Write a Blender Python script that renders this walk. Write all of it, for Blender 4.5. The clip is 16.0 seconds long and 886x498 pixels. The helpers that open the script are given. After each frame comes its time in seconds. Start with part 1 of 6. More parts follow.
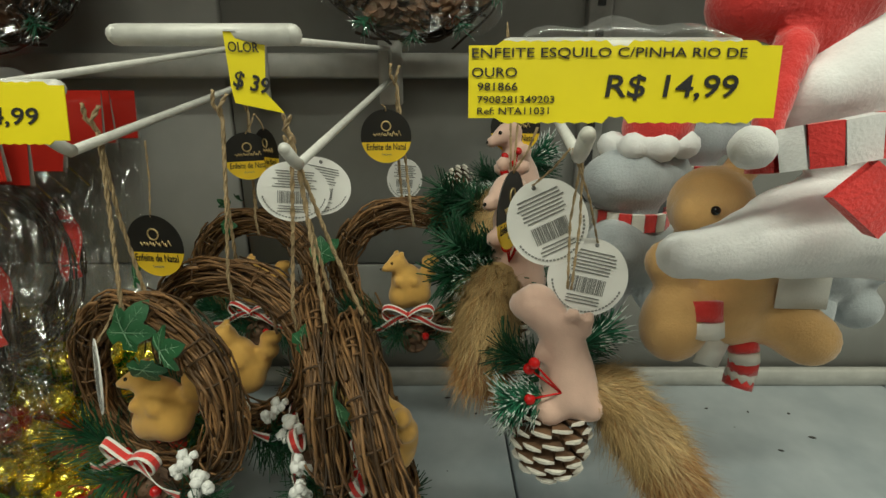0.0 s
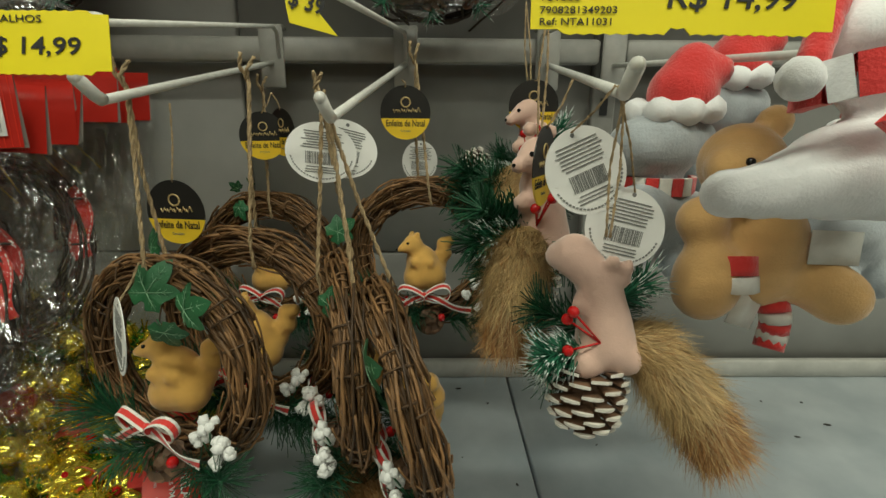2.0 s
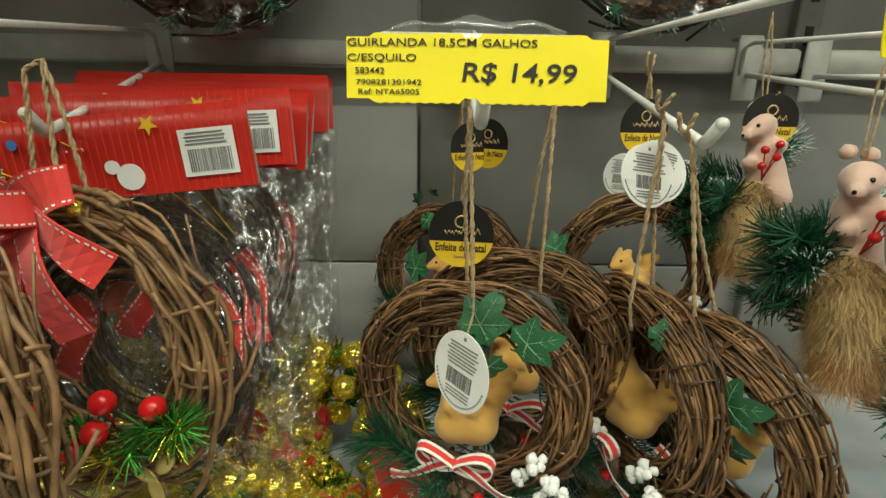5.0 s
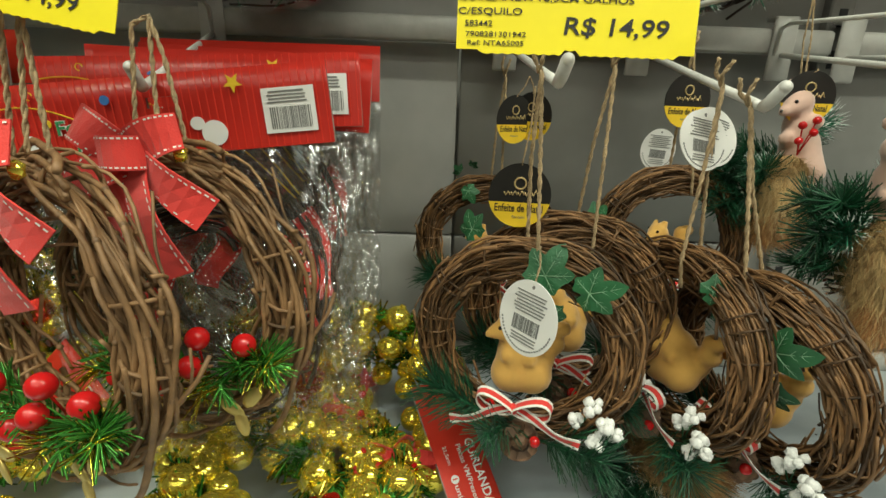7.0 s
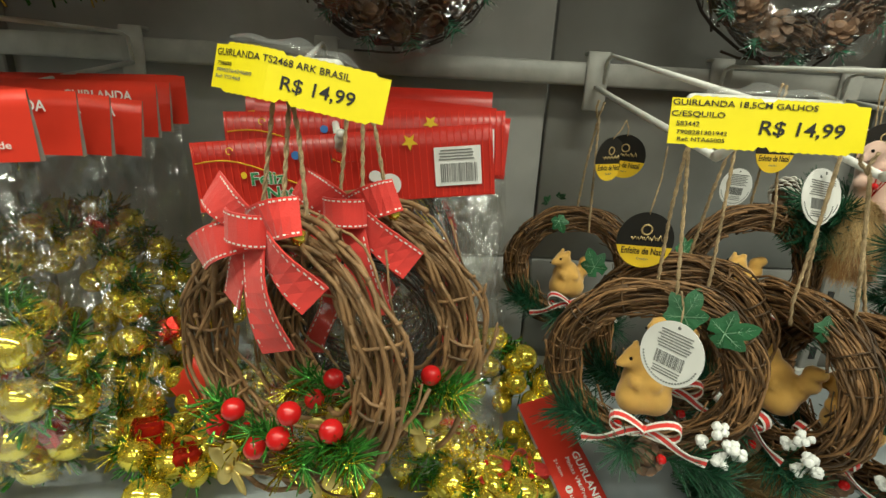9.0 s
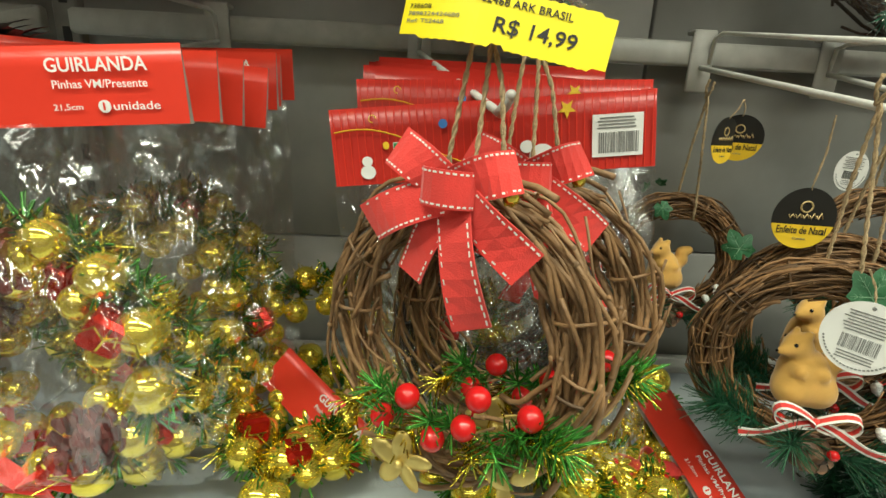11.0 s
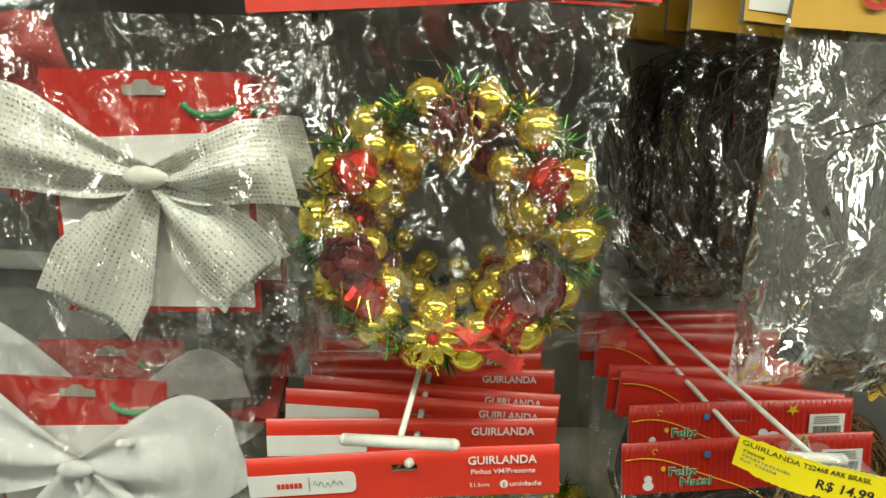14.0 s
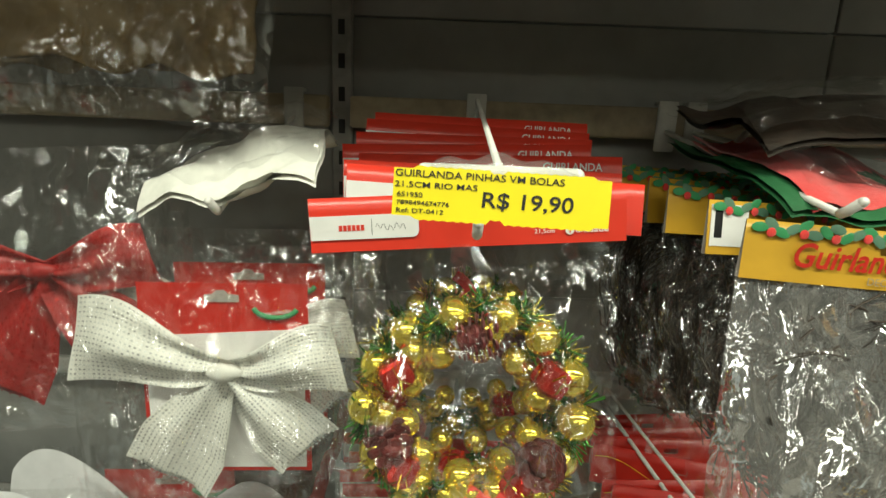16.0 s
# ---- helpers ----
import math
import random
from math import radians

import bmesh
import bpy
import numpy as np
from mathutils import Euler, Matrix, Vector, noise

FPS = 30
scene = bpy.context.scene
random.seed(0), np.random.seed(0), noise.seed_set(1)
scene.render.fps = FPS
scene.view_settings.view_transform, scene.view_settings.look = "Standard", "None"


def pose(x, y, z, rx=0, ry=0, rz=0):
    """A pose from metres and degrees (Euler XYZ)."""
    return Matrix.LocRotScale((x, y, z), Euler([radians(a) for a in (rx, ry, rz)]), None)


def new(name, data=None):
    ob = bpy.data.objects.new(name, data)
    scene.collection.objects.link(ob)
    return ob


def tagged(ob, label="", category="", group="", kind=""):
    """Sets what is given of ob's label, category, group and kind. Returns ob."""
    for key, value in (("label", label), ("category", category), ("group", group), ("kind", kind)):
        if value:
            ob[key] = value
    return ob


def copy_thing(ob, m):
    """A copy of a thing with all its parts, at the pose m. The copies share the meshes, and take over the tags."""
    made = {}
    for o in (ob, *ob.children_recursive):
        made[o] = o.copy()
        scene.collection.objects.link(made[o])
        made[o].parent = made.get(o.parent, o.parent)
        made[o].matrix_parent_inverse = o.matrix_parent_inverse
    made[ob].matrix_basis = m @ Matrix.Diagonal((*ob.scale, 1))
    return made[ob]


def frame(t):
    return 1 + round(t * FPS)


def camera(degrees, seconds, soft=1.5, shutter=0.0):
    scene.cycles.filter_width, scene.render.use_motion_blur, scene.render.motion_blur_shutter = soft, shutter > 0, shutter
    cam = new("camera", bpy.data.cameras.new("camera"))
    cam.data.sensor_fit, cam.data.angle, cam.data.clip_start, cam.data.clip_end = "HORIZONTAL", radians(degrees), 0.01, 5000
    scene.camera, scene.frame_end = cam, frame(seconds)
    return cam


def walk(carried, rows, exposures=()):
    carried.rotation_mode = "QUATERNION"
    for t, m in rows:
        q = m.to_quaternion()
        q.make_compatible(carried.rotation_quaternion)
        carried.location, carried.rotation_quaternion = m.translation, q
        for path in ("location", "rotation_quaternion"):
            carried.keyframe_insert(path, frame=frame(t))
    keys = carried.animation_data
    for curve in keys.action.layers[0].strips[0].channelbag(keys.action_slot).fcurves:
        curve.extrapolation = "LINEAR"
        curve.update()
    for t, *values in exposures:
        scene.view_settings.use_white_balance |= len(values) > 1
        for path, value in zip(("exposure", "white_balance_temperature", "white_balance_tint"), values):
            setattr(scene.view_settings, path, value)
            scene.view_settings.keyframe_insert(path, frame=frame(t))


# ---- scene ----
cam = camera(86.2, 16.0)
METRES, EYE, TILT, LEAN, TURN = 1.4, 1.25, -17.0, 0.0, 0.0
ROWS = [
    (0.0, 0.0, 0.0, 0.0, 0.0, 0.0, -0.0),
    (0.5, -0.0024, 0.0001, -0.0101, -0.34, 0.38, -0.06),
    (1.0, 0.0032, -0.0064, -0.0226, -0.73, 0.98, -0.03),
    (1.5, -0.0039, -0.0011, -0.032, -0.98, 1.5, -0.02),
    (2.0, -0.0194, 0.0029, -0.0297, -0.88, 1.97, -0.14),
    (2.5, -0.0666, 0.0017, -0.0183, -0.56, 2.27, -0.46),
    (3.0, -0.1049, 0.0029, -0.0124, -0.38, 2.39, -0.62),
    (3.5, -0.1485, 0.0067, -0.0108, -0.36, 2.35, -0.56),
    (4.0, -0.1782, 0.0136, -0.0061, -0.69, 2.12, -0.38),
    (6.5, -0.2015, 0.0243, -0.027, -1.33, 0.31, -1.12),
    (7.0, -0.2258, 0.0045, -0.0326, -0.99, 0.17, -1.74),
    (7.5, -0.2696, -0.0192, -0.0292, -0.97, 0.04, -2.37),
    (8.0, -0.2736, -0.0218, -0.0163, -1.28, 0.06, -2.65),
    (8.5, -0.2852, -0.031, -0.0054, -1.42, 0.06, -2.68),
    (9.0, -0.3211, -0.029, -0.0102, -1.5, -0.04, -2.62),
    (9.5, -0.3714, -0.0132, -0.022, -1.59, -0.03, -2.54),
    (12.0, -0.4505, 0.0011, -0.0315, -0.6, 1.38, -2.57),
    (12.5, -0.5338, -0.0008, -0.0112, 0.68, 1.4, -2.78),
    (13.0, -0.5718, -0.0181, 0.0338, 1.37, 1.79, -2.79),
    (13.5, -0.5808, -0.0642, 0.0951, 1.28, 2.54, -2.73),
    (14.0, -0.6038, -0.1091, 0.1681, 1.2, 3.36, -2.45),
    (14.5, -0.6235, -0.1305, 0.2288, 1.05, 3.81, -2.33),
    (15.0, -0.6242, -0.1504, 0.2539, 0.84, 4.27, -2.42),
    (15.5, -0.629, -0.1707, 0.2705, 0.69, 4.7, -2.5),
    (16.0, -0.6277, -0.1815, 0.2802, 0.46, 5.15, -2.5),
]
walk(cam, [(t, pose(0, 0, EYE, TILT, LEAN, TURN) @ pose(METRES * x, METRES * y, METRES * z, 90 + pitch, roll, yaw)) for t, x, y, z, yaw, pitch, roll in ROWS],
     [(0.0, -0.92), (2.0, -0.86), (3.5, -0.46), (9.0, -0.22), (12.5, 0.16), (13.25, -0.2), (14.0, -0.46), (16.0, -0.50)])

# ---- light: rows of ceiling tubes in a closed shop ----
scene.view_settings.exposure = 0.0
world = bpy.data.worlds.new("shop_air")
world.use_nodes = True
world.node_tree.nodes["Background"].inputs[0].default_value = (0.9, 0.95, 1.0, 1)
world.node_tree.nodes["Background"].inputs[1].default_value = 0.004
scene.world = world
# the y -2.95 row is unseen, added to brighten reflections in balls and film
TUBE_WATTS = {-0.5: 34.0, -1.75: 9.0, -2.95: 8.0}
TUBE_ROWS = [(-1.5, -0.5), (0.0, -0.5), (1.5, -0.5), (-1.5, -1.75), (0.0, -1.75), (1.5, -1.75), (-1.6, -2.95), (0.0, -2.95), (1.6, -2.95)]
for lx, ly in TUBE_ROWS:
    lamp = bpy.data.lights.new("tube_light", "AREA")
    lamp.shape, lamp.size, lamp.size_y = "RECTANGLE", 1.25, 0.14
    lamp.energy, lamp.color = TUBE_WATTS[ly], (0.94, 0.98, 0.80)
    new("tube_light", lamp).matrix_world = pose(lx, ly, 2.86)

# ---- materials ----
def mat(name, color, rough=0.6, metal=0.0, vary=0.15, scale=60.0, bump=0.0, bscale=None, second=None, each=0.0, spec=0.5, sheen=0.0, trans=0.0, sub=0.0):
    """A procedural surface: base colour with grain at two scales, relief, and a change from piece to piece."""
    m = bpy.data.materials.new(name)
    m.use_nodes = True
    nt = m.node_tree
    nd, ln = nt.nodes, nt.links
    b = nd["Principled BSDF"]
    tc = nd.new("ShaderNodeTexCoord")
    n1, n2 = nd.new("ShaderNodeTexNoise"), nd.new("ShaderNodeTexNoise")
    n1.inputs["Scale"].default_value, n1.inputs["Detail"].default_value = scale, 5
    n2.inputs["Scale"].default_value, n2.inputs["Detail"].default_value = scale / 9, 3
    for n in (n1, n2):
        ln.new(tc.outputs["Object"], n.inputs["Vector"])
    avg = nd.new("ShaderNodeMath")
    avg.operation = "ADD"
    ln.new(n1.outputs["Fac"], avg.inputs[0])
    ln.new(n2.outputs["Fac"], avg.inputs[1])
    ramp = nd.new("ShaderNodeMapRange")
    ramp.inputs["From Min"].default_value, ramp.inputs["From Max"].default_value = 0.7, 1.3
    ln.new(avg.outputs[0], ramp.inputs["Value"])
    mix = nd.new("ShaderNodeMix")
    mix.data_type = "RGBA"
    c2 = second if second else tuple(max(0.0, c * (1 - vary * 1.6)) for c in color)
    c1 = color if second else tuple(min(1.0, c * (1 + vary * 0.6)) for c in color)
    mix.inputs["A"].default_value, mix.inputs["B"].default_value = (*c2, 1), (*c1, 1)
    ln.new(ramp.outputs["Result"], mix.inputs["Factor"])
    out = mix.outputs["Result"]
    if each:
        geo, hsv, mr = nd.new("ShaderNodeNewGeometry"), nd.new("ShaderNodeHueSaturation"), nd.new("ShaderNodeMapRange")
        mr.inputs["To Min"].default_value, mr.inputs["To Max"].default_value = 1 - each, 1 + each
        ln.new(geo.outputs["Random Per Island"], mr.inputs["Value"])
        ln.new(mr.outputs["Result"], hsv.inputs["Value"])
        ln.new(out, hsv.inputs["Color"])
        out = hsv.outputs["Color"]
    ln.new(out, b.inputs["Base Color"])
    b.inputs["Roughness"].default_value, b.inputs["Metallic"].default_value = rough, metal
    b.inputs["Specular IOR Level"].default_value = spec
    if sheen:
        b.inputs["Sheen Weight"].default_value = sheen
        b.inputs["Sheen Roughness"].default_value = 0.5
    if sub:
        b.inputs["Subsurface Weight"].default_value, b.inputs["Subsurface Scale"].default_value = sub, 0.004
    if trans:
        b.inputs["Transmission Weight"].default_value = trans
    if bump:
        nb, bp = nd.new("ShaderNodeTexNoise"), nd.new("ShaderNodeBump")
        nb.inputs["Scale"].default_value, nb.inputs["Detail"].default_value = bscale or scale * 2, 6
        bp.inputs["Strength"].default_value, bp.inputs["Distance"].default_value = bump, 0.002
        ln.new(tc.outputs["Object"], nb.inputs["Vector"])
        ln.new(nb.outputs["Fac"], bp.inputs["Height"])
        ln.new(bp.outputs["Normal"], b.inputs["Normal"])
    return m


def film(name, haze=0.05, gloss=0.55, scale=38.0, strength=0.9, facet=1.0):
    """Clear crinkled wrapping film: see-through, with sharp gloss broken up by creases."""
    m = bpy.data.materials.new(name)
    m.use_nodes = True
    nt = m.node_tree
    nd, ln = nt.nodes, nt.links
    nd.remove(nd["Principled BSDF"])
    tc = nd.new("ShaderNodeTexCoord")
    warp, vor, nz = nd.new("ShaderNodeTexNoise"), nd.new("ShaderNodeTexVoronoi"), nd.new("ShaderNodeTexNoise")
    warp.inputs["Scale"].default_value, warp.inputs["Detail"].default_value = 14, 3
    va = nd.new("ShaderNodeVectorMath")
    va.operation = "MULTIPLY_ADD"
    va.inputs[1].default_value = (0.06, 0.06, 0.06)
    ln.new(tc.outputs["Object"], warp.inputs["Vector"])
    ln.new(warp.outputs["Color"], va.inputs[0])
    grain = nd.new("ShaderNodeMapping")
    grain.inputs["Rotation"].default_value = (0, radians(-34), 0)
    grain.inputs["Scale"].default_value = (1.2, 1.0, 0.5)
    ln.new(tc.outputs["Object"], grain.inputs["Vector"])
    ln.new(grain.outputs["Vector"], va.inputs[2])
    vor.feature = "SMOOTH_F1"
    vor.inputs["Scale"].default_value, vor.inputs["Smoothness"].default_value = scale, 0.14
    nz.inputs["Scale"].default_value, nz.inputs["Detail"].default_value = scale * 0.8, 2
    ln.new(va.outputs[0], vor.inputs["Vector"])
    ln.new(va.outputs[0], nz.inputs["Vector"])
    rid, r0 = nd.new("ShaderNodeMath"), nd.new("ShaderNodeMath")
    r0.operation, rid.operation = "SUBTRACT", "ABSOLUTE"
    r0.inputs[1].default_value = 0.5
    ln.new(nz.outputs["Fac"], r0.inputs[0])
    ln.new(r0.outputs[0], rid.inputs[0])
    bp = nd.new("ShaderNodeBump")
    bp.inputs["Strength"].default_value, bp.inputs["Distance"].default_value = strength, 0.010
    ln.new(rid.outputs[0], bp.inputs["Height"])
    # flat facets between the creases, each leaning its own way, crumpled more in some places
    patch, pr = nd.new("ShaderNodeTexNoise"), nd.new("ShaderNodeMapRange")
    patch.inputs["Scale"].default_value = 12
    pr.inputs["From Min"].default_value, pr.inputs["From Max"].default_value = 0.36, 0.62
    pr.inputs["To Min"].default_value, pr.inputs["To Max"].default_value = facet * 0.35, facet * 1.3
    ln.new(tc.outputs["Object"], patch.inputs["Vector"])
    ln.new(patch.outputs["Fac"], pr.inputs["Value"])
    lean, size, face = nd.new("ShaderNodeVectorMath"), nd.new("ShaderNodeVectorMath"), nd.new("ShaderNodeVectorMath")
    lean.operation, size.operation, face.operation = "SUBTRACT", "SCALE", "ADD"
    lean.inputs[1].default_value = (0.5, 0.5, 0.5)
    ln.new(vor.outputs["Color"], lean.inputs[0])
    ln.new(lean.outputs[0], size.inputs[0])
    ln.new(pr.outputs["Result"], size.inputs["Scale"])
    unit = nd.new("ShaderNodeVectorMath")
    unit.operation = "NORMALIZE"
    ln.new(bp.outputs["Normal"], face.inputs[0])
    ln.new(size.outputs[0], face.inputs[1])
    ln.new(face.outputs[0], unit.inputs[0])
    tr, gl, df = nd.new("ShaderNodeBsdfTransparent"), nd.new("ShaderNodeBsdfGlossy"), nd.new("ShaderNodeBsdfDiffuse")
    tr.inputs["Color"].default_value = (0.97, 0.97, 0.965, 1)
    gl.inputs["Roughness"].default_value = 0.10
    gl.inputs["Color"].default_value = (1, 1, 1, 1)
    df.inputs["Color"].default_value = (0.8, 0.8, 0.78, 1)
    ln.new(unit.outputs[0], gl.inputs["Normal"])
    fr, sc = nd.new("ShaderNodeFresnel"), nd.new("ShaderNodeMath")
    fr.inputs["IOR"].default_value = 1.5
    ln.new(unit.outputs[0], fr.inputs["Normal"])
    sc.operation, sc.use_clamp = "MULTIPLY_ADD", True
    sc.inputs[1].default_value, sc.inputs[2].default_value = gloss * 0.5, 0.075
    ln.new(fr.outputs[0], sc.inputs[0])
    cap = nd.new("ShaderNodeMath")
    cap.operation = "MINIMUM"
    cap.inputs[1].default_value = 0.16 * gloss
    ln.new(sc.outputs[0], cap.inputs[0])
    m1, m2 = nd.new("ShaderNodeMixShader"), nd.new("ShaderNodeMixShader")
    m1.inputs[0].default_value = haze
    ln.new(tr.outputs[0], m1.inputs[1])
    ln.new(df.outputs[0], m1.inputs[2])
    ln.new(cap.outputs[0], m2.inputs[0])
    ln.new(m1.outputs[0], m2.inputs[1])
    ln.new(gl.outputs[0], m2.inputs[2])
    ln.new(m2.outputs[0], nd["Material Output"].inputs["Surface"])
    return m


def lit(name, color, strength):
    m = bpy.data.materials.new(name)
    m.use_nodes = True
    b = m.node_tree.nodes["Principled BSDF"]
    b.inputs["Base Color"].default_value = (*color, 1)
    b.inputs["Emission Color"].default_value, b.inputs["Emission Strength"].default_value = (*color, 1), strength
    return m


M = {
    "panel": mat("grey_painted_panel", (0.27, 0.265, 0.245), 0.5, 0, 0.14, 14, 0.06),
    "panel_light": mat("pale_grey_painted_panel", (0.44, 0.435, 0.41), 0.5, 0, 0.12, 14, 0.06),
    "rail": mat("worn_white_enamel", (0.50, 0.49, 0.45), 0.4, 0, 0.14, 45, 0.10),
    "upright": mat("grey_worn_upright", (0.27, 0.262, 0.24), 0.45, 0, 0.2, 45, 0.1),
    "kraft": mat("brown_bare_rail", (0.36, 0.29, 0.19), 0.6, 0, 0.25, 40, 0.1),
    "browncloth": mat("golden_brown_cloth", (0.20, 0.135, 0.055), 0.55, 0, 0.35, 30, 0.4, 120),
    "dark": mat("dark_slot", (0.02, 0.02, 0.02), 0.7, 0, 0.1),
    "deck": mat("marbled_deck", (0.60, 0.64, 0.66), 0.35, 0, 0.2, 14, 0.04, 60, second=(0.36, 0.41, 0.44)),
    "speck": mat("dirt_speck", (0.06, 0.055, 0.05), 0.9),
    "wire": mat("white_coated_wire", (0.74, 0.73, 0.68), 0.35, 0, 0.10, 150, 0.1),
    "yellow": mat("yellow_label_card", (0.92, 0.76, 0.01), 0.45, 0, 0.05, 25, 0.04),
    "ink": mat("black_ink", (0.015, 0.015, 0.015), 0.6),
    "greyink": mat("grey_ink", (0.20, 0.20, 0.19), 0.7),
    "white": mat("white_card", (0.80, 0.79, 0.76), 0.55, 0, 0.05, 30),
    "black": mat("black_card", (0.018, 0.017, 0.015), 0.4, 0, 0.1),
    "gyellow": mat("golden_yellow_card", (0.85, 0.56, 0.03), 0.45, 0, 0.06),
    "goldprint": mat("gold_print", (0.65, 0.48, 0.22), 0.45, 0.4),
    "greenprint": mat("green_print", (0.04, 0.28, 0.10), 0.5),
    "blueprint": mat("blue_print", (0.05, 0.20, 0.55), 0.5),
    "red_card": mat("red_printed_card", (0.71, 0.045, 0.024), 0.28, 0, 0.08, 18, 0.05),
    "red_card2": mat("crimson_printed_card", (0.56, 0.028, 0.018), 0.3, 0, 0.1, 18, 0.06),
    "cardback": mat("grey_card_inside", (0.36, 0.33, 0.29), 0.7),
    "gold_card": mat("gold_printed_card", (0.60, 0.34, 0.03), 0.35, 0, 0.12, 22),
    "twig": mat("brown_vine_twig", (0.21, 0.108, 0.042), 0.6, 0, 0.4, 90, 0.5, 260, each=0.7),
    "vine": mat("tan_grapevine", (0.265, 0.145, 0.062), 0.58, 0, 0.4, 70, 0.5, 200, each=0.5),
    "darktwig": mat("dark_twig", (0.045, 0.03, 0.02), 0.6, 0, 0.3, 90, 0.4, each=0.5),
    "jute": mat("jute_cord", (0.50, 0.36, 0.20), 0.85, 0, 0.3, 300, 0.6, 700),
    "flock": mat("ochre_flocking", (0.72, 0.40, 0.09), 0.85, 0, 0.10, 60, 0.1, 900, sheen=0.35),
    "pinkflock": mat("pale_pink_flocking", (0.66, 0.43, 0.34), 0.7, 0, 0.08, 60, 0.15, 700, sheen=0.5),
    "eye": mat("black_bead", (0.01, 0.01, 0.01), 0.12),
    "ivy": mat("green_ivy_cloth", (0.028, 0.15, 0.055), 0.5, 0, 0.2, 50, 0.25, 400),
    "vein": mat("pale_leaf_vein", (0.26, 0.46, 0.28), 0.6),
    "ivyback": mat("pale_ivy_back", (0.10, 0.22, 0.14), 0.6),
    "needle": mat("green_pine_needles", (0.012, 0.085, 0.035), 0.45, 0, 0.2, 60, each=0.45),
    "frost": mat("frosted_pine_needles", (0.04, 0.24, 0.13), 0.45, 0, 0.3, 60, each=0.6),
    "frosttip": mat("white_frost", (0.60, 0.66, 0.62), 0.6, each=0.2),
    "tinsel": mat("green_foil_tinsel", (0.08, 0.32, 0.05), 0.22, 0.6, 0.2, each=0.5),
    "goldtinsel": mat("gold_foil_tinsel", (0.75, 0.62, 0.08), 0.18, 1.0, 0.1, each=0.3),
    "gold": mat("gold_mirror_ball", (1.0, 0.80, 0.11), 0.09, 0.78, 0.05, 40),
    "goldmatt": mat("matt_gold_petal", (0.66, 0.50, 0.16), 0.42, 0.7, 0.15, 80, 0.2),
    "redfoil": mat("red_foil", (0.68, 0.03, 0.015), 0.22, 0.7, 0.2, 90, 0.8, 120),
    "redcloth": mat("red_felt_ribbon", (0.72, 0.035, 0.025), 0.75, 0, 0.12, 60, 0.25, 900, sheen=0.3),
    "whitecloth": mat("white_ribbon", (0.78, 0.76, 0.70), 0.75, 0, 0.08, 90, 0.25, 700),
    "berry": mat("glossy_red_berry", (0.55, 0.012, 0.012), 0.16, 0, 0.1, 50),
    "snow": mat("white_foam_berry", (0.82, 0.82, 0.79), 0.8, 0, 0.05, 120, 0.7, 500),
    "cone": mat("brown_pine_cone", (0.16, 0.085, 0.045), 0.65, 0, 0.3, 90, 0.4, each=0.4),
    "conewine": mat("wine_pine_cone", (0.17, 0.03, 0.028), 0.5, 0, 0.3, 90, 0.3, each=0.5),
    "conetip": mat("white_cone_tip", (0.72, 0.68, 0.60), 0.75, 0, 0.1, 150, 0.3),
    "fur": mat("tan_fur", (0.50, 0.34, 0.15), 0.6, 0, 0.2, 30, each=0.35),
    "furend": mat("russet_fur", (0.34, 0.16, 0.05), 0.6, 0, 0.2, 30, each=0.35),
    "plush": mat("white_plush", (0.82, 0.82, 0.82), 0.95, 0, 0.06, 90, 0.28, 600, sheen=0.6),
    "plushred": mat("red_plush", (0.72, 0.035, 0.03), 0.9, 0, 0.12, 60, 0.5, 500, sheen=0.5),
    "plushtan": mat("tan_plush", (0.68, 0.40, 0.15), 0.9, 0, 0.10, 60, 0.35, 600, sheen=0.5),
    "plushgrey": mat("grey_plush", (0.38, 0.41, 0.43), 0.9, 0, 0.12, 60, 0.4, 500, sheen=0.5),
    "mesh_white": mat("white_lurex_mesh", (0.76, 0.75, 0.68), 0.55, 0, 0.06, 120, 0.3, 900),
    "lurex": mat("silver_lurex", (0.60, 0.61, 0.58), 0.25, 0.15, 0.1, 300, each=0.5),
    "mesh_red": mat("red_lurex_mesh", (0.33, 0.014, 0.012), 0.5, 0, 0.2, 120, 0.3, 900),
    "satin": mat("white_satin", (0.70, 0.70, 0.70), 0.6, 0, 0.06, 60, 0.3, 700, sheen=0.3),
    "film": film("clear_crinkled_film", 0.007, 0.9, 70, 0.9, 1.7),
    "film_milky": film("milky_crinkled_film", 0.008, 0.95, 66, 0.9, 1.7),
    "film_silver": film("silvery_crinkled_film", 0.14, 3.6, 64, 1.0, 1.8),
    "film_old": film("dusty_clear_film", 0.004, 0.7, 74, 0.6, 1.8),
    "sleeve": film("clear_label_sleeve", 0.10, 0.9, 30, 0.3, 0.6),
    "floor": mat("beige_floor_tile", (0.27, 0.255, 0.23), 0.3, 0, 0.1, 6),
    "wall": mat("pale_shop_wall", (0.36, 0.355, 0.33), 0.8, 0, 0.08, 5),
    "ceil": mat("white_ceiling_board", (0.55, 0.55, 0.53), 0.9, 0, 0.06, 8),
    "goods": mat("mixed_goods", (0.34, 0.25, 0.20), 0.8, 0, 0.6, 4),
    "glow": lit("tube_glass", (1.0, 0.97, 0.86), 6.0),
}


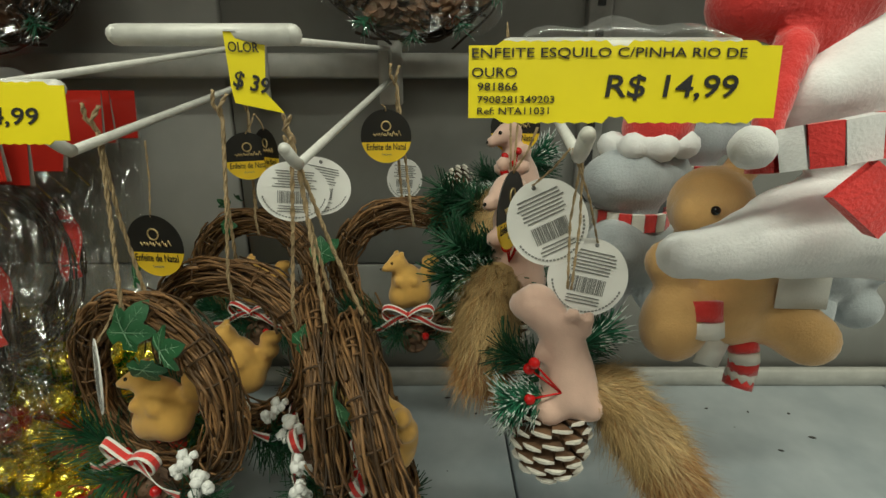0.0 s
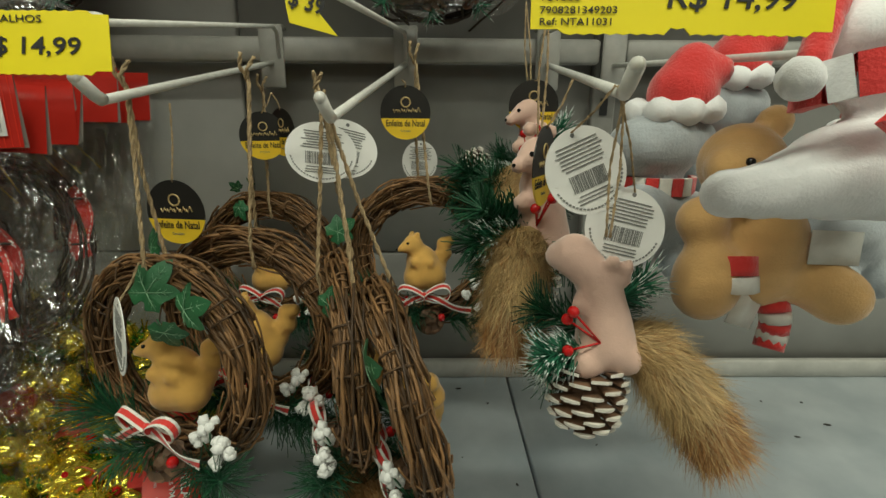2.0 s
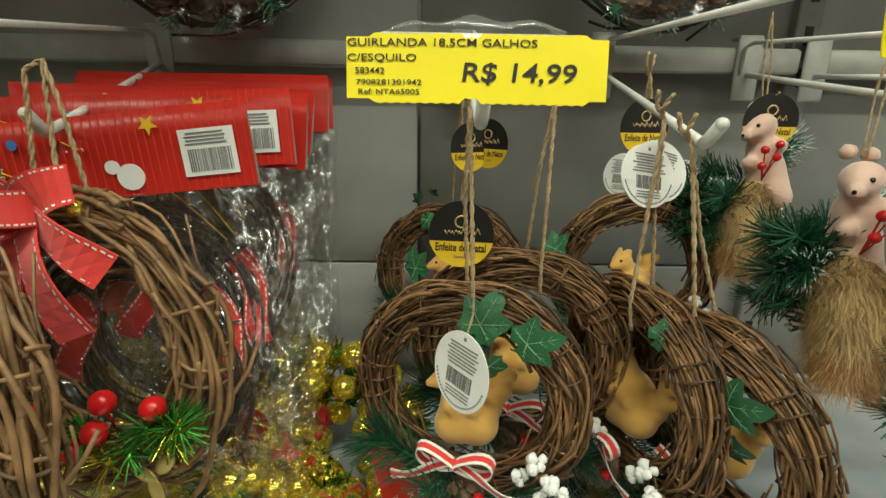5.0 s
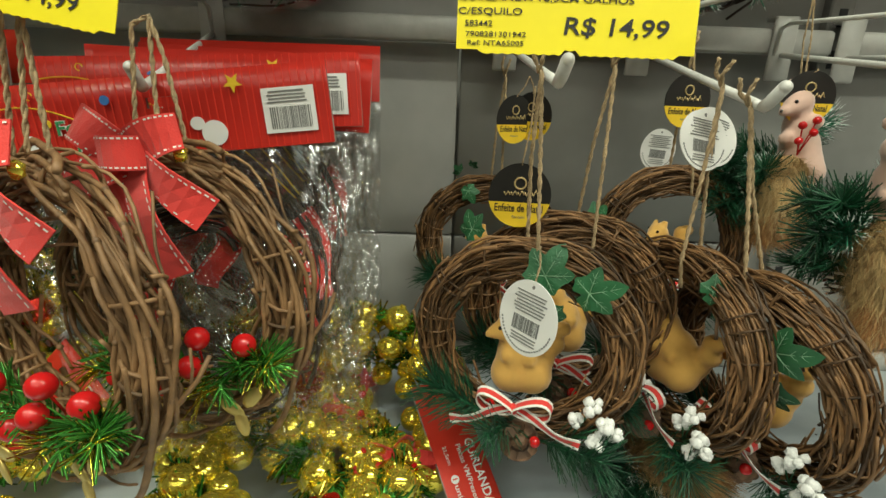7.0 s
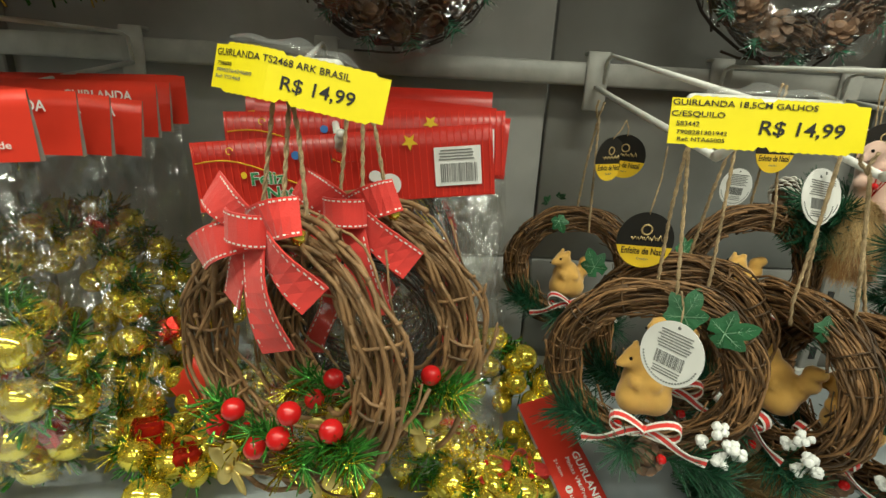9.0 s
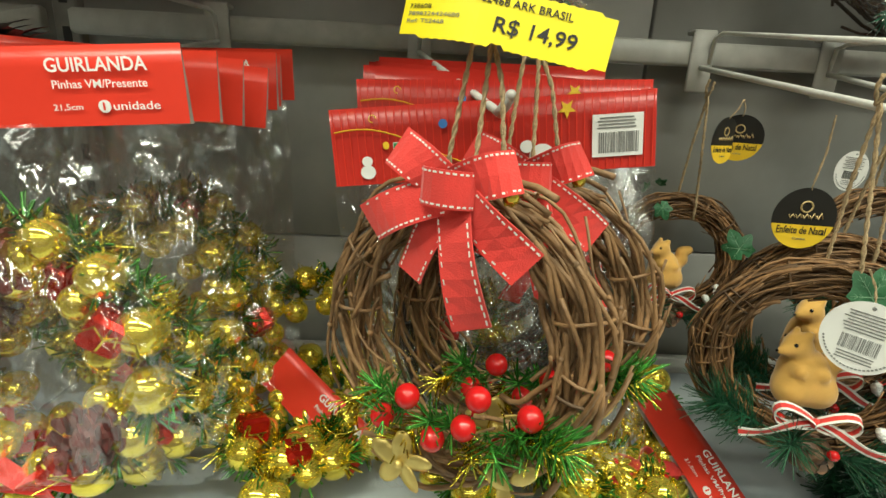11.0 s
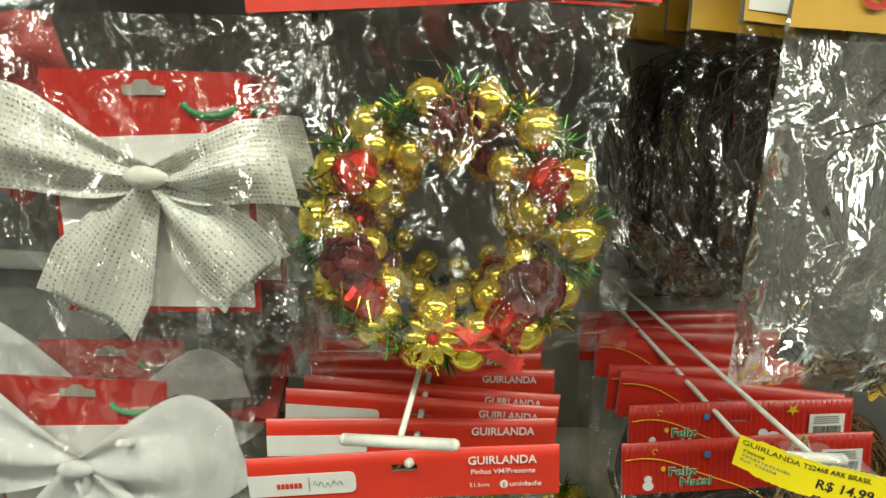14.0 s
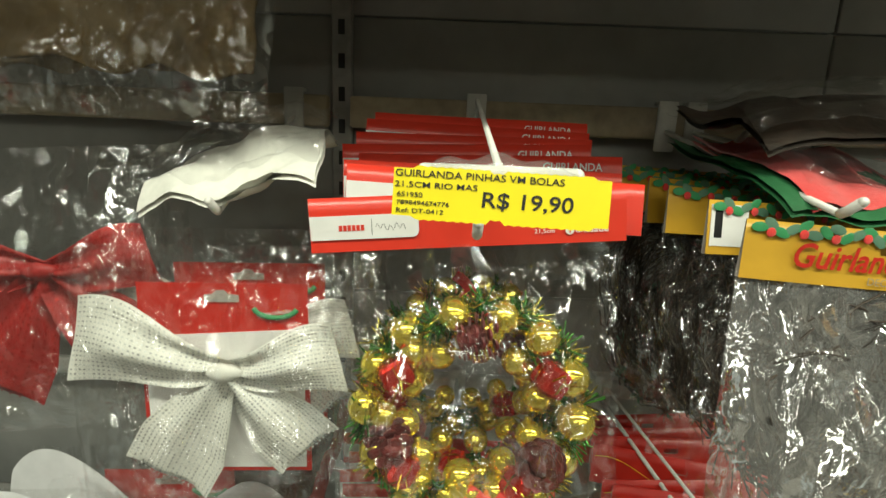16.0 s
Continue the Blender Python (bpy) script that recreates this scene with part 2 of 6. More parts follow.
# ---- mesh tools ----
class Geo:
    """Collects vertices and faces of one mesh, with a material slot per face."""

    def __init__(self):
        self.v, self.f, self.s = [], [], []

    def add(self, verts, faces, slot=0):
        o = len(self.v)
        self.v.extend(tuple(p) for p in verts)
        self.f.extend(tuple(i + o for i in q) for q in faces)
        self.s.extend([slot] * len(faces))

    def tube(self, pts, r, n=5, slot=0, taper=0.0):
        pts = [Vector(p) for p in pts]
        k = len(pts)
        ring, up = [], Vector((0.31, 0.22, 0.92))
        for i, p in enumerate(pts):
            d = (pts[min(i + 1, k - 1)] - pts[max(i - 1, 0)]).normalized()
            a = d.cross(up)
            a = a.normalized() if a.length > 1e-5 else Vector((1, 0, 0))
            b = d.cross(a).normalized()
            up = a.cross(d)
            rr = r * (1 - taper * i / max(1, k - 1))
            ring += [p + (a * math.cos(2 * math.pi * j / n) + b * math.sin(2 * math.pi * j / n)) * rr for j in range(n)]
        fs = [(i * n + j, i * n + (j + 1) % n, (i + 1) * n + (j + 1) % n, (i + 1) * n + j) for i in range(k - 1) for j in range(n)]
        fs += [tuple(range(n - 1, -1, -1)), tuple(range((k - 1) * n, k * n))]
        self.add(ring, fs, slot)

    def ball(self, c, r, seg=12, rings=8, slot=0, stretch=(1, 1, 1), turn=None, lump=0.0):
        c = Vector(c)
        vs = [Vector((0, 0, 1))]
        for i in range(1, rings):
            a = math.pi * i / rings
            vs += [Vector((math.sin(a) * math.cos(2 * math.pi * j / seg), math.sin(a) * math.sin(2 * math.pi * j / seg), math.cos(a))) for j in range(seg)]
        vs.append(Vector((0, 0, -1)))
        out = []
        for p in vs:
            q = p * (1 + (lump * noise.noise(p * 2.3 + c * 90) if lump else 0))
            q = Vector((q.x * stretch[0], q.y * stretch[1], q.z * stretch[2])) * r
            out.append(c + (turn @ q if turn else q))
        fs = [(0, 1 + j, 1 + (j + 1) % seg) for j in range(seg)]
        for i in range(rings - 2):
            o = 1 + i * seg
            fs += [(o + j, o + seg + j, o + seg + (j + 1) % seg, o + (j + 1) % seg) for j in range(seg)]
        o, last = 1 + (rings - 2) * seg, len(out) - 1
        fs += [(o + (j + 1) % seg, o + j, last) for j in range(seg)]
        self.add(out, fs, slot)

    def box(self, c, size, slot=0, turn=None, bevel=0.0):
        c, (x, y, z) = Vector(c), [s / 2 for s in size]
        if bevel:
            b = min(bevel, x * 0.9, y * 0.9, z * 0.9)
            ring = []
            for zz, ins in ((-z, b), (-z + b, 0), (z - b, 0), (z, b)):
                xs, ys = x - ins, y - ins
                ring += [Vector(p + (zz,)) for p in ((-xs + b, -ys), (xs - b, -ys), (xs, -ys + b), (xs, ys - b), (xs - b, ys), (-xs + b, ys), (-xs, ys - b), (-xs, -ys + b))]
            fs = [(i * 8 + j, i * 8 + (j + 1) % 8, i * 8 + 8 + (j + 1) % 8, i * 8 + 8 + j) for i in range(3) for j in range(8)]
            fs += [tuple(range(7, -1, -1)), tuple(range(24, 32))]
        else:
            ring = [Vector((sx * x, sy * y, sz * z)) for sz in (-1, 1) for sx, sy in ((-1, -1), (1, -1), (1, 1), (-1, 1))]
            fs = [(3, 2, 1, 0), (4, 5, 6, 7), (0, 1, 5, 4), (1, 2, 6, 5), (2, 3, 7, 6), (3, 0, 4, 7)]
        self.add([c + (turn @ p if turn else p) for p in ring], fs, slot)

    def sheet(self, fn, nu, nv, slot=0, close=False):
        """A grid of fn(u, v), u and v from 0 to 1. slot may be a function of u and v."""
        vs = [fn(i / nu, j / nv) for j in range(nv + 1) for i in range(nu + 1)]
        w = nu + 1
        o = len(self.v)
        self.v.extend(tuple(p) for p in vs)
        for j in range(nv):
            for i in range(nu):
                self.f.append(tuple(o + q for q in (j * w + i, j * w + i + 1, (j + 1) * w + i + 1, (j + 1) * w + i)))
                self.s.append(slot((i + 0.5) / nu, (j + 0.5) / nv) if callable(slot) else slot)

    def card(self, outline, thick, slot=0, back=None, place=None):
        """A flat piece with that outline in x and z, facing -y."""
        n = len(outline)
        vs = [Vector((x, -thick / 2, z)) for x, z in outline] + [Vector((x, thick / 2, z)) for x, z in outline]
        if place:
            vs = [place @ p for p in vs]
        self.add(vs, [tuple(range(n))], slot)
        self.add(vs, [tuple(range(2 * n - 1, n - 1, -1))] + [(i, i + n, (i + 1) % n + n, (i + 1) % n) for i in range(n)], slot if back is None else back)

    def ribbon(self, pts, width, thick=0.0006, across=None, slots=(0,), ends=None):
        """A band along pts; across gives the direction of its width at each point; slots colour its stripes."""
        pts = [Vector(p) for p in pts]
        k, m = len(pts), len(slots)
        dirs = [Vector(a).normalized() for a in across] if across else None
        rows = []
        for i, p in enumerate(pts):
            d = (pts[min(i + 1, k - 1)] - pts[max(i - 1, 0)]).normalized()
            a = dirs[i] if dirs else Vector((0, 1, 0))
            a = (a - d * a.dot(d)).normalized()
            nn = d.cross(a).normalized() * thick / 2
            w = width[i] if isinstance(width, (list, tuple)) else width
            rows.append(([p + a * (j / m - 0.5) * w + nn for j in range(m + 1)], [p + a * (j / m - 0.5) * w - nn for j in range(m + 1)]))
        for side, flip in ((0, False), (1, True)):
            o = len(self.v)
            for row in rows:
                self.v.extend(tuple(q) for q in row[side])
            for i in range(k - 1):
                for j in range(m):
                    q = (o + i * (m + 1) + j, o + i * (m + 1) + j + 1, o + (i + 1) * (m + 1) + j + 1, o + (i + 1) * (m + 1) + j)
                    self.f.append(q[::-1] if flip else q)
                    self.s.append(slots[j])
        for e in (0, m):
            o = len(self.v)
            for row in rows:
                self.v.extend((tuple(row[0][e]), tuple(row[1][e])))
            for i in range(k - 1):
                self.f.append((o + 2 * i, o + 2 * i + 1, o + 2 * i + 3, o + 2 * i + 2))
                self.s.append(slots[0 if e == 0 else -1])

    def mesh(self, name, mats, smooth=True):
        me = bpy.data.meshes.new(name)
        me.from_pydata(self.v, [], self.f)
        for m in mats if isinstance(mats, (list, tuple)) else [mats]:
            me.materials.append(M[m] if isinstance(m, str) else m)
        me.polygons.foreach_set("material_index", self.s)
        if smooth:
            me.polygons.foreach_set("use_smooth", [True] * len(me.polygons))
        me.update()
        return me


def part(name, geo, mats, parent=None, label="", m=None, smooth=True):
    """Links a mesh as one object under a thing or a part."""
    me = geo.mesh(name, mats, smooth) if isinstance(geo, Geo) else geo
    ob = new(name, me)
    if parent:
        ob.parent = parent
    if m is not None:
        ob.matrix_basis = m
    if label:
        ob["label"] = label
    return ob


def thing(name, label, category, group="", m=None):
    ob = new(name)
    ob.empty_display_size = 0.02
    if m is not None:
        ob.matrix_basis = m
    return tagged(ob, label, category, group)


def setting(name, geo, mats, label="", smooth=False):
    return tagged(part(name, geo, mats, None, "", None, smooth), label, "", "", "structure")


def lettering(body, width, material, bold=0.0, height=0.0, lean=0.0):
    """A mesh of the words, width metres wide, in x and z, facing -y."""
    cu = bpy.data.curves.new("letters", "FONT")
    cu.body, cu.size, cu.extrude, cu.offset, cu.shear = body, 1.0, 0.004, bold, lean
    cu.resolution_u = 3
    ob = bpy.data.objects.new("letters", cu)
    scene.collection.objects.link(ob)
    me = bpy.data.meshes.new_from_object(ob.evaluated_get(bpy.context.evaluated_depsgraph_get()))
    bpy.data.objects.remove(ob)
    xs, ys = [v.co.x for v in me.vertices], [v.co.y for v in me.vertices]
    k = width / (max(xs) - min(xs))
    kz = height / (max(ys) - min(ys)) if height else k
    x0, y0 = min(xs), min(ys)
    for v in me.vertices:
        v.co = ((v.co.x - x0) * k, -v.co.z * 0.02, (v.co.y - y0) * kz)
    me.materials.clear()
    me.materials.append(M[material])
    return me


def blob(name, balls, material, res=0.0035, extra=None):
    """One smooth mesh grown over balls (x, y, z, r[, sx, sy, sz])."""
    mb = bpy.data.metaballs.new(name)
    mb.resolution, mb.threshold = res, 0.35
    for b in balls:
        e = mb.elements.new(type="ELLIPSOID" if len(b) > 4 else "BALL")
        e.co, e.radius, e.stiffness = b[:3], b[3] * 1.45, 2.0
        if len(b) > 4:
            e.size_x, e.size_y, e.size_z = b[4:7]
            e.radius = b[3] * 1.45
    ob = bpy.data.objects.new(name + "_" + str(len(bpy.data.metaballs)) + "q", mb)
    scene.collection.objects.link(ob)
    bpy.context.view_layer.update()
    me = bpy.data.meshes.new_from_object(ob.evaluated_get(bpy.context.evaluated_depsgraph_get()))
    bpy.data.objects.remove(ob)
    bpy.data.metaballs.remove(mb)
    g = Geo()
    g.add([v.co for v in me.vertices], [tuple(p.vertices) for p in me.polygons])
    bpy.data.meshes.remove(me)
    if extra:
        extra(g)
    return g


def oval(rx, rz, n=36):
    return [(rx * math.cos(2 * math.pi * i / n), rz * math.sin(2 * math.pi * i / n)) for i in range(n)][::-1]


def rot(rx=0, ry=0, rz=0):
    return Euler([radians(a) for a in (rx, ry, rz)]).to_matrix()

# ---- the shop and the gondola ----
BACK, DECK = 0.675, 0.822
g = Geo(); g.box((0, -0.5, -0.05), (9, 7, 0.1)); setting("floor", g, "floor", "beige tiled shop floor")
g = Geo(); g.box((0, -0.5, 3.05), (9, 7, 0.1)); setting("ceiling", g, "ceil")
for nm, c, s in (("wall_north", (0, 2.95, 1.5), (9, 0.1, 3)), ("wall_south", (0, -3.95, 1.5), (9, 0.1, 3)), ("wall_east", (4.45, -0.5, 1.5), (0.1, 6.8, 3)), ("wall_west", (-4.45, -0.5, 1.5), (0.1, 6.8, 3))):
    g = Geo(); g.box(c, s); setting(nm, g, "wall")
for lx, ly in TUBE_ROWS:
    fx = thing("ceiling_light", "white tube light under the ceiling", "ceiling light", "ceiling tube lights", pose(lx, ly, 2.93))
    g = Geo(); g.box((0, 0, 0.03), (1.3, 0.16, 0.06), bevel=0.01); part("housing", g, "rail", fx)
    for s in (-0.045, 0.045):
        g = Geo(); g.tube([(-0.6, s, -0.02), (0.6, s, -0.02)], 0.013, 10); part("tube", g, "glow", fx)
# shelf run across the aisle
opp = thing("shelf_unit", "shelf unit full of goods across the aisle", "shelf", m=pose(0, -2.4, 0))
g = Geo(); g.box((0, -0.3, 1.0), (5, 0.04, 2.0)); part("back_panel", g, "panel", opp)
for z in (0.15, 0.6, 1.05, 1.5):
    g = Geo(); g.box((0, 0, z), (5, 0.5, 0.03), bevel=0.004); part("shelf", g, "rail", opp)
    g = Geo()
    for i in range(22):
        h = random.uniform(0.15, 0.36)
        g.box((-2.4 + i * 0.225, random.uniform(-0.05, 0.08), z + 0.017 + h / 2), (0.2, 0.28, h), bevel=0.02)
    part("goods", g, "goods", opp)

gondola = thing("gondola_shelf", "grey steel gondola shelf with worn paint", "shelf")
XL, XR = -2.2, 1.4
seams = [XL, -1.06, 0.2, XR]
columns = [XL, -1.06, -0.29, 0.2, XR]
for a, b in zip(columns, columns[1:]):
    for z0, z1 in ((0.82, 1.02), (1.02, 1.45), (1.45, 1.90), (1.90, 2.30)):
        g = Geo(); g.box(((a + b) / 2, BACK + 0.008, (z0 + z1) / 2), (b - a - 0.004, 0.016, z1 - z0 - 0.003), bevel=0.002)
        part("back_panel", g, "panel_light" if a == -1.06 and z1 < 1.5 else "panel", gondola)
for x in seams:
    g = Geo()
    g.box((x, BACK - 0.004, 1.5), (0.032, 0.022, 1.6), bevel=0.002)
    k = 0
    while k < 29:
        g.box((x, BACK - 0.0155, 0.88 + k * 0.050), (0.010, 0.002, 0.022), 1)
        k += 1
    part("slotted_upright", g, ["upright", "dark"], gondola, "grey slotted steel upright", smooth=False)
for z, h, mt in ((1.297, 0.030, "rail"), (1.752, 0.048, "kraft")):
    for a, b in zip(seams, seams[1:]):
        g = Geo(); g.box(((a + b) / 2, BACK - 0.028, z), (b - a - 0.034, 0.016, h), bevel=0.003)
        part("cross_rail", g, mt, gondola)
deck_x = [XL, -1.06, -0.44, 0.085, 0.70, XR]
for a, b in zip(deck_x, deck_x[1:]):
    g = Geo(); g.box(((a + b) / 2, 0.37, DECK - 0.011), (b - a - 0.003, 0.60, 0.022), bevel=0.0015)
    part("deck_board", g, "deck", gondola, "grey marbled deck board")
g = Geo(); g.box((-0.4, 0.40, 0.40), (XR - XL, 0.52, 0.796), bevel=0.004); part("plinth", g, "rail", gondola)
g = Geo(); g.box((-0.4, 0.662, DECK + 0.014), (XR - XL - 0.01, 0.014, 0.028), bevel=0.002); part("kick_strip", g, "rail", gondola)
g = Geo()
for i in range(46):
    x, y, r = random.uniform(-0.35, 0.7), random.uniform(0.2, 0.64), random.uniform(0.0008, 0.0022)
    g.ball((x, y, DECK + r * 0.3), r, 6, 4, stretch=(random.uniform(0.8, 3), 1, 0.5), turn=rot(0, 0, random.uniform(0, 180)))
tagged(part("deck_dirt", g, "speck"), "dark crumbs of dirt on the deck", "dirt", kind="stuff")


# ---- hooks with label arms ----
def hook(root, tip, arm=None, bar=None, half=0.045, tip_up=0.012, tip_out=0.02):
    """A wire peg from the rail to tip, and above it an arm that ends in a cross bar."""
    h = thing("display_hook", "white wire display hook on the shelf rail", "hook", "display hooks")
    rx, rz = root
    g = Geo(); g.box((rx, BACK - 0.038, rz + 0.012), (0.030, 0.006, 0.075), bevel=0.002); g.box((rx, BACK - 0.030, rz + 0.048), (0.030, 0.02, 0.005), bevel=0.001)
    part("bracket", g, "rail", h)
    tx, ty, tz = tip
    d = Vector((tx - rx, ty - BACK + 0.04, 0)).normalized()
    e = Vector(tip) - d * tip_out
    pts = [(rx, BACK - 0.04, rz + 0.005)] + [Vector((rx, BACK - 0.04, rz + 0.005)).lerp(e - Vector((0, 0, tip_up)), k / 4) for k in (1, 2, 3, 4)]
    g = Geo(); g.tube(pts, 0.0033, 8); part("peg", g, "wire", h)
    g = Geo(); g.tube([pts[-1], Vector(pts[-1]).lerp(Vector(tip), 0.3) + Vector((0, 0, -0.001)), tip], 0.0042, 10)
    g.ball(tip, 0.0042, 10, 6); part("tip", g, "wire", h)
    if bar:
        bx, by, bz = bar
        ax, az = arm
        g = Geo(); g.tube([(ax, BACK - 0.04, az - 0.03), (ax, BACK - 0.045, az), Vector((ax, BACK - 0.06, az + 0.004)), (bx, by, bz)], 0.0026, 8); part("label_arm", g, "wire", h)
        g = Geo(); g.tube([(bx - half, by, bz), (bx + half, by, bz)], 0.0046, 10); g.ball((bx - half, by, bz), 0.0046, 10, 6); g.ball((bx + half, by, bz), 0.0046, 10, 6); part("cross_bar", g, "wire", h)
    return h


hook((0.115, 1.275), (0.069, 0.232, 1.236), (0.105, 1.31), (0.072, 0.206, 1.271))
hook((-0.066, 1.275), (-0.100, 0.304, 1.223), (-0.066, 1.31), (-0.104, 0.225, 1.279), 0.038)
hook((-0.235, 1.275), (-0.241, 0.292, 1.233), (-0.225, 1.315), (-0.247, 0.261, 1.258))
hook((-0.60, 1.275), (-0.522, 0.33, 1.222), (-0.60, 1.31), (-0.536, 0.277, 1.267), 0.022)
hook((-0.855, 1.275), (-0.879, 0.298, 1.225), (-0.855, 1.31), (-0.881, 0.237, 1.291), 0.042)
hook((-1.17, 1.275), (-1.15, 0.30, 1.228))
hook((-0.845, 1.735), (-0.858, 0.212, 1.648), (-0.845, 1.77), (-0.850, 0.155, 1.687))
hook((-1.13, 1.735), (-1.10, 0.30, 1.645))
hook((-0.55, 1.735), (-0.555, 0.25, 1.672))
hook((0.20, 1.275), (0.215, 0.26, 1.262))


# ---- yellow price labels ----
def price_label(label, lines, price, m, w=0.121, h=0.031, curl=0.0, torn=0.0):
    """A yellow card with a perforated edge in a clear sleeve; lines: text, width, height, x, z from the lower left corner."""
    p = thing("price_label", label, "price label", "yellow price labels", m)

    def bend(x, z):
        y = -0.0015 * math.sin(math.pi * (x / w + 0.5)) + curl * max(0.0, -x / w - 0.12) ** 1.5
        return y

    n = 46
    top, low = [], []
    for i in range(n + 1):
        x = -w / 2 + w * i / n
        tooth = 0.0006 if i % 2 else 0.0
        cut = 0.0022 if (i < 5 or i > n - 4 or 20 < i < 24) else 0.0
        top.append((x, h / 2 - cut * 0.8 - tooth * (5 < i < n - 5)))
        low.append((x, -h / 2 + cut + tooth * (4 < i < n - 4)))
    g = Geo()
    vs = [Vector((x, bend(x, z) + e, z)) for e in (0, 0.0006) for row in (low, top) for x, z in row]
    k = n + 1
    fs = []
    for i in range(n):
        fs += [(i, i + 1, k + i + 1, k + i), (3 * k + i, 3 * k + i + 1, 2 * k + i + 1, 2 * k + i), (i + 1, i, 2 * k + i, 2 * k + i + 1), (k + i, k + i + 1, 3 * k + i + 1, 3 * k + i)]
    fs += [(0, k, 3 * k, 2 * k), (n, 2 * k + n, 3 * k + n, k + n)]
    g.add(vs, fs)
    part("card", g, "yellow", p, smooth=False)
    for text, tw, th, x, z, bold, lean in lines + [price]:
        me = lettering(text, tw, "ink" if th > 0.0022 else "greyink", bold, th, lean)
        for v in me.vertices:
            v.co = (v.co.x + x - w / 2, v.co.y - 0.0004 + bend(v.co.x + x - w / 2, 0), v.co.z + z - h / 2)
        part("lettering", me, None, p, "black printed words")
    g = Geo()
    g.sheet(lambda u, v: ((u - 0.5) * w * 0.66, -0.0045 - 0.004 * math.sin(3 * v) + 0.014 * v * v + 0.0015 * math.sin(11 * u + 4 * v), h / 2 - 0.0012 + v * (0.011 * (0.4 + 0.6 * math.sin(math.pi * u)) + 0.002 * math.sin(17 * u))), 24, 6)
    s = part("sleeve", g, "sleeve", p, "clear crumpled plastic sleeve")
    s.visible_shadow = False
    return p


BIG = ("R$ 14,99", 0.052, 0.0098, 0.053, 0.0085, 0.010, 0.10)
price_label("yellow price label for pine cone squirrel ornaments", [("ENFEITE ESQUILO C/PINHA RIO DE", 0.106, 0.0042, 0.0012, 0.0240, 0.003, 0), ("OURO", 0.0175, 0.0036, 0.0012, 0.0175, 0.003, 0), ("981866", 0.0155, 0.0030, 0.0035, 0.0125, 0.003, 0), ("7908281349203", 0.0300, 0.0027, 0.0035, 0.0078, 0.004, 0), ("Ref: NTA11031", 0.0280, 0.0027, 0.0035, 0.0035, 0.004, 0)], BIG, pose(0.0705, 0.196, 1.258, -6, 0, 0))
price_label("yellow price label for squirrel twig wreaths", [("GUIRLANDA 18,5CM GALHOS", 0.086, 0.0040, 0.0005, 0.0245, 0.003, 0), ("C/ESQUILO", 0.0315, 0.0038, 0.0005, 0.0180, 0.003, 0), ("583442", 0.0135, 0.0028, 0.0040, 0.0130, 0.003, 0), ("7908281301942", 0.0300, 0.0024, 0.0045, 0.0082, 0.002, 0), ("Ref: NTA65005", 0.0280, 0.0024, 0.0055, 0.0040, 0.002, 0)], BIG, pose(-0.249, 0.250, 1.2455, -8, 0, -2), 0.119)
price_label("curled yellow price label for grapevine wreaths", [("GUIRLANDA TS2468 ARK BRASIL", 0.092, 0.0042, 0.0020, 0.0225, 0.003, 0), ("738608", 0.0130, 0.0024, 0.0035, 0.0165, 0.0, 0), ("7898326424680", 0.0300, 0.0022, 0.0035, 0.0125, 0.0, 0), ("Ref: TS2468", 0.0220, 0.0022, 0.0035, 0.0085, 0.0, 0)], ("R$ 14,99", 0.046, 0.0095, 0.053, 0.0072, 0.010, 0.04), pose(-0.538, 0.262, 1.2570, -8, 10, -4), 0.118, 0.031, 0.09)
price_label("yellow price label for gold ball wreaths", [("GUIRLANDA PINHAS VM BOLAS", 0.096, 0.0040, 0.0010, 0.0245, 0.003, 0), ("21,5CM RIO MAS", 0.0470, 0.0038, 0.0010, 0.0180, 0.003, 0), ("651950", 0.0145, 0.0028, 0.0025, 0.0130, 0.003, 0), ("7898494674776", 0.0300, 0.0026, 0.0025, 0.0085, 0.004, 0), ("Ref: DT-0412", 0.0270, 0.0026, 0.0025, 0.0040, 0.004, 0)], ("R$ 19,90", 0.052, 0.0105, 0.0510, 0.0080, 0.010, 0.04), pose(-0.850, 0.142, 1.6735, -8, 1.5, 0), 0.124, 0.031)

torn = thing("torn_price_label", "torn yellow price label twisted on a hook bar", "price label", "yellow price labels", pose(-0.0830, 0.2215, 1.2610, -4, 0, 14))
g = Geo()
for q in ([(-0.011, 0.019), (-0.010, -0.004), (0.004, -0.006), (0.006, 0.0195)], [(-0.010, -0.004), (-0.009, -0.0105), (0.0115, -0.015), (0.004, -0.006)]):
    g.card(q[::-1], 0.0006)
part("card", g, "yellow", torn, smooth=False)
g = Geo(); g.card([(-0.011, 0.0195), (0.0095, 0.0200), (0.0090, 0.0150), (0.0060, 0.0150), (0.0060, 0.0188), (-0.011, 0.0188)][::-1], 0.0008, place=Matrix.Translation((0, -0.0006, 0))); part("torn_edge", g, "white", torn, smooth=False)
part("lettering", lettering("OLOR", 0.0125, "ink", 0.012, 0.0042), None, torn, m=pose(-0.0095, -0.0009, 0.0105))
part("lettering", lettering("$ 39", 0.0150, "ink", 0.02, 0.0080, 0.06), None, torn, m=pose(-0.0095, -0.0009, -0.0045, 0, 14, 0))

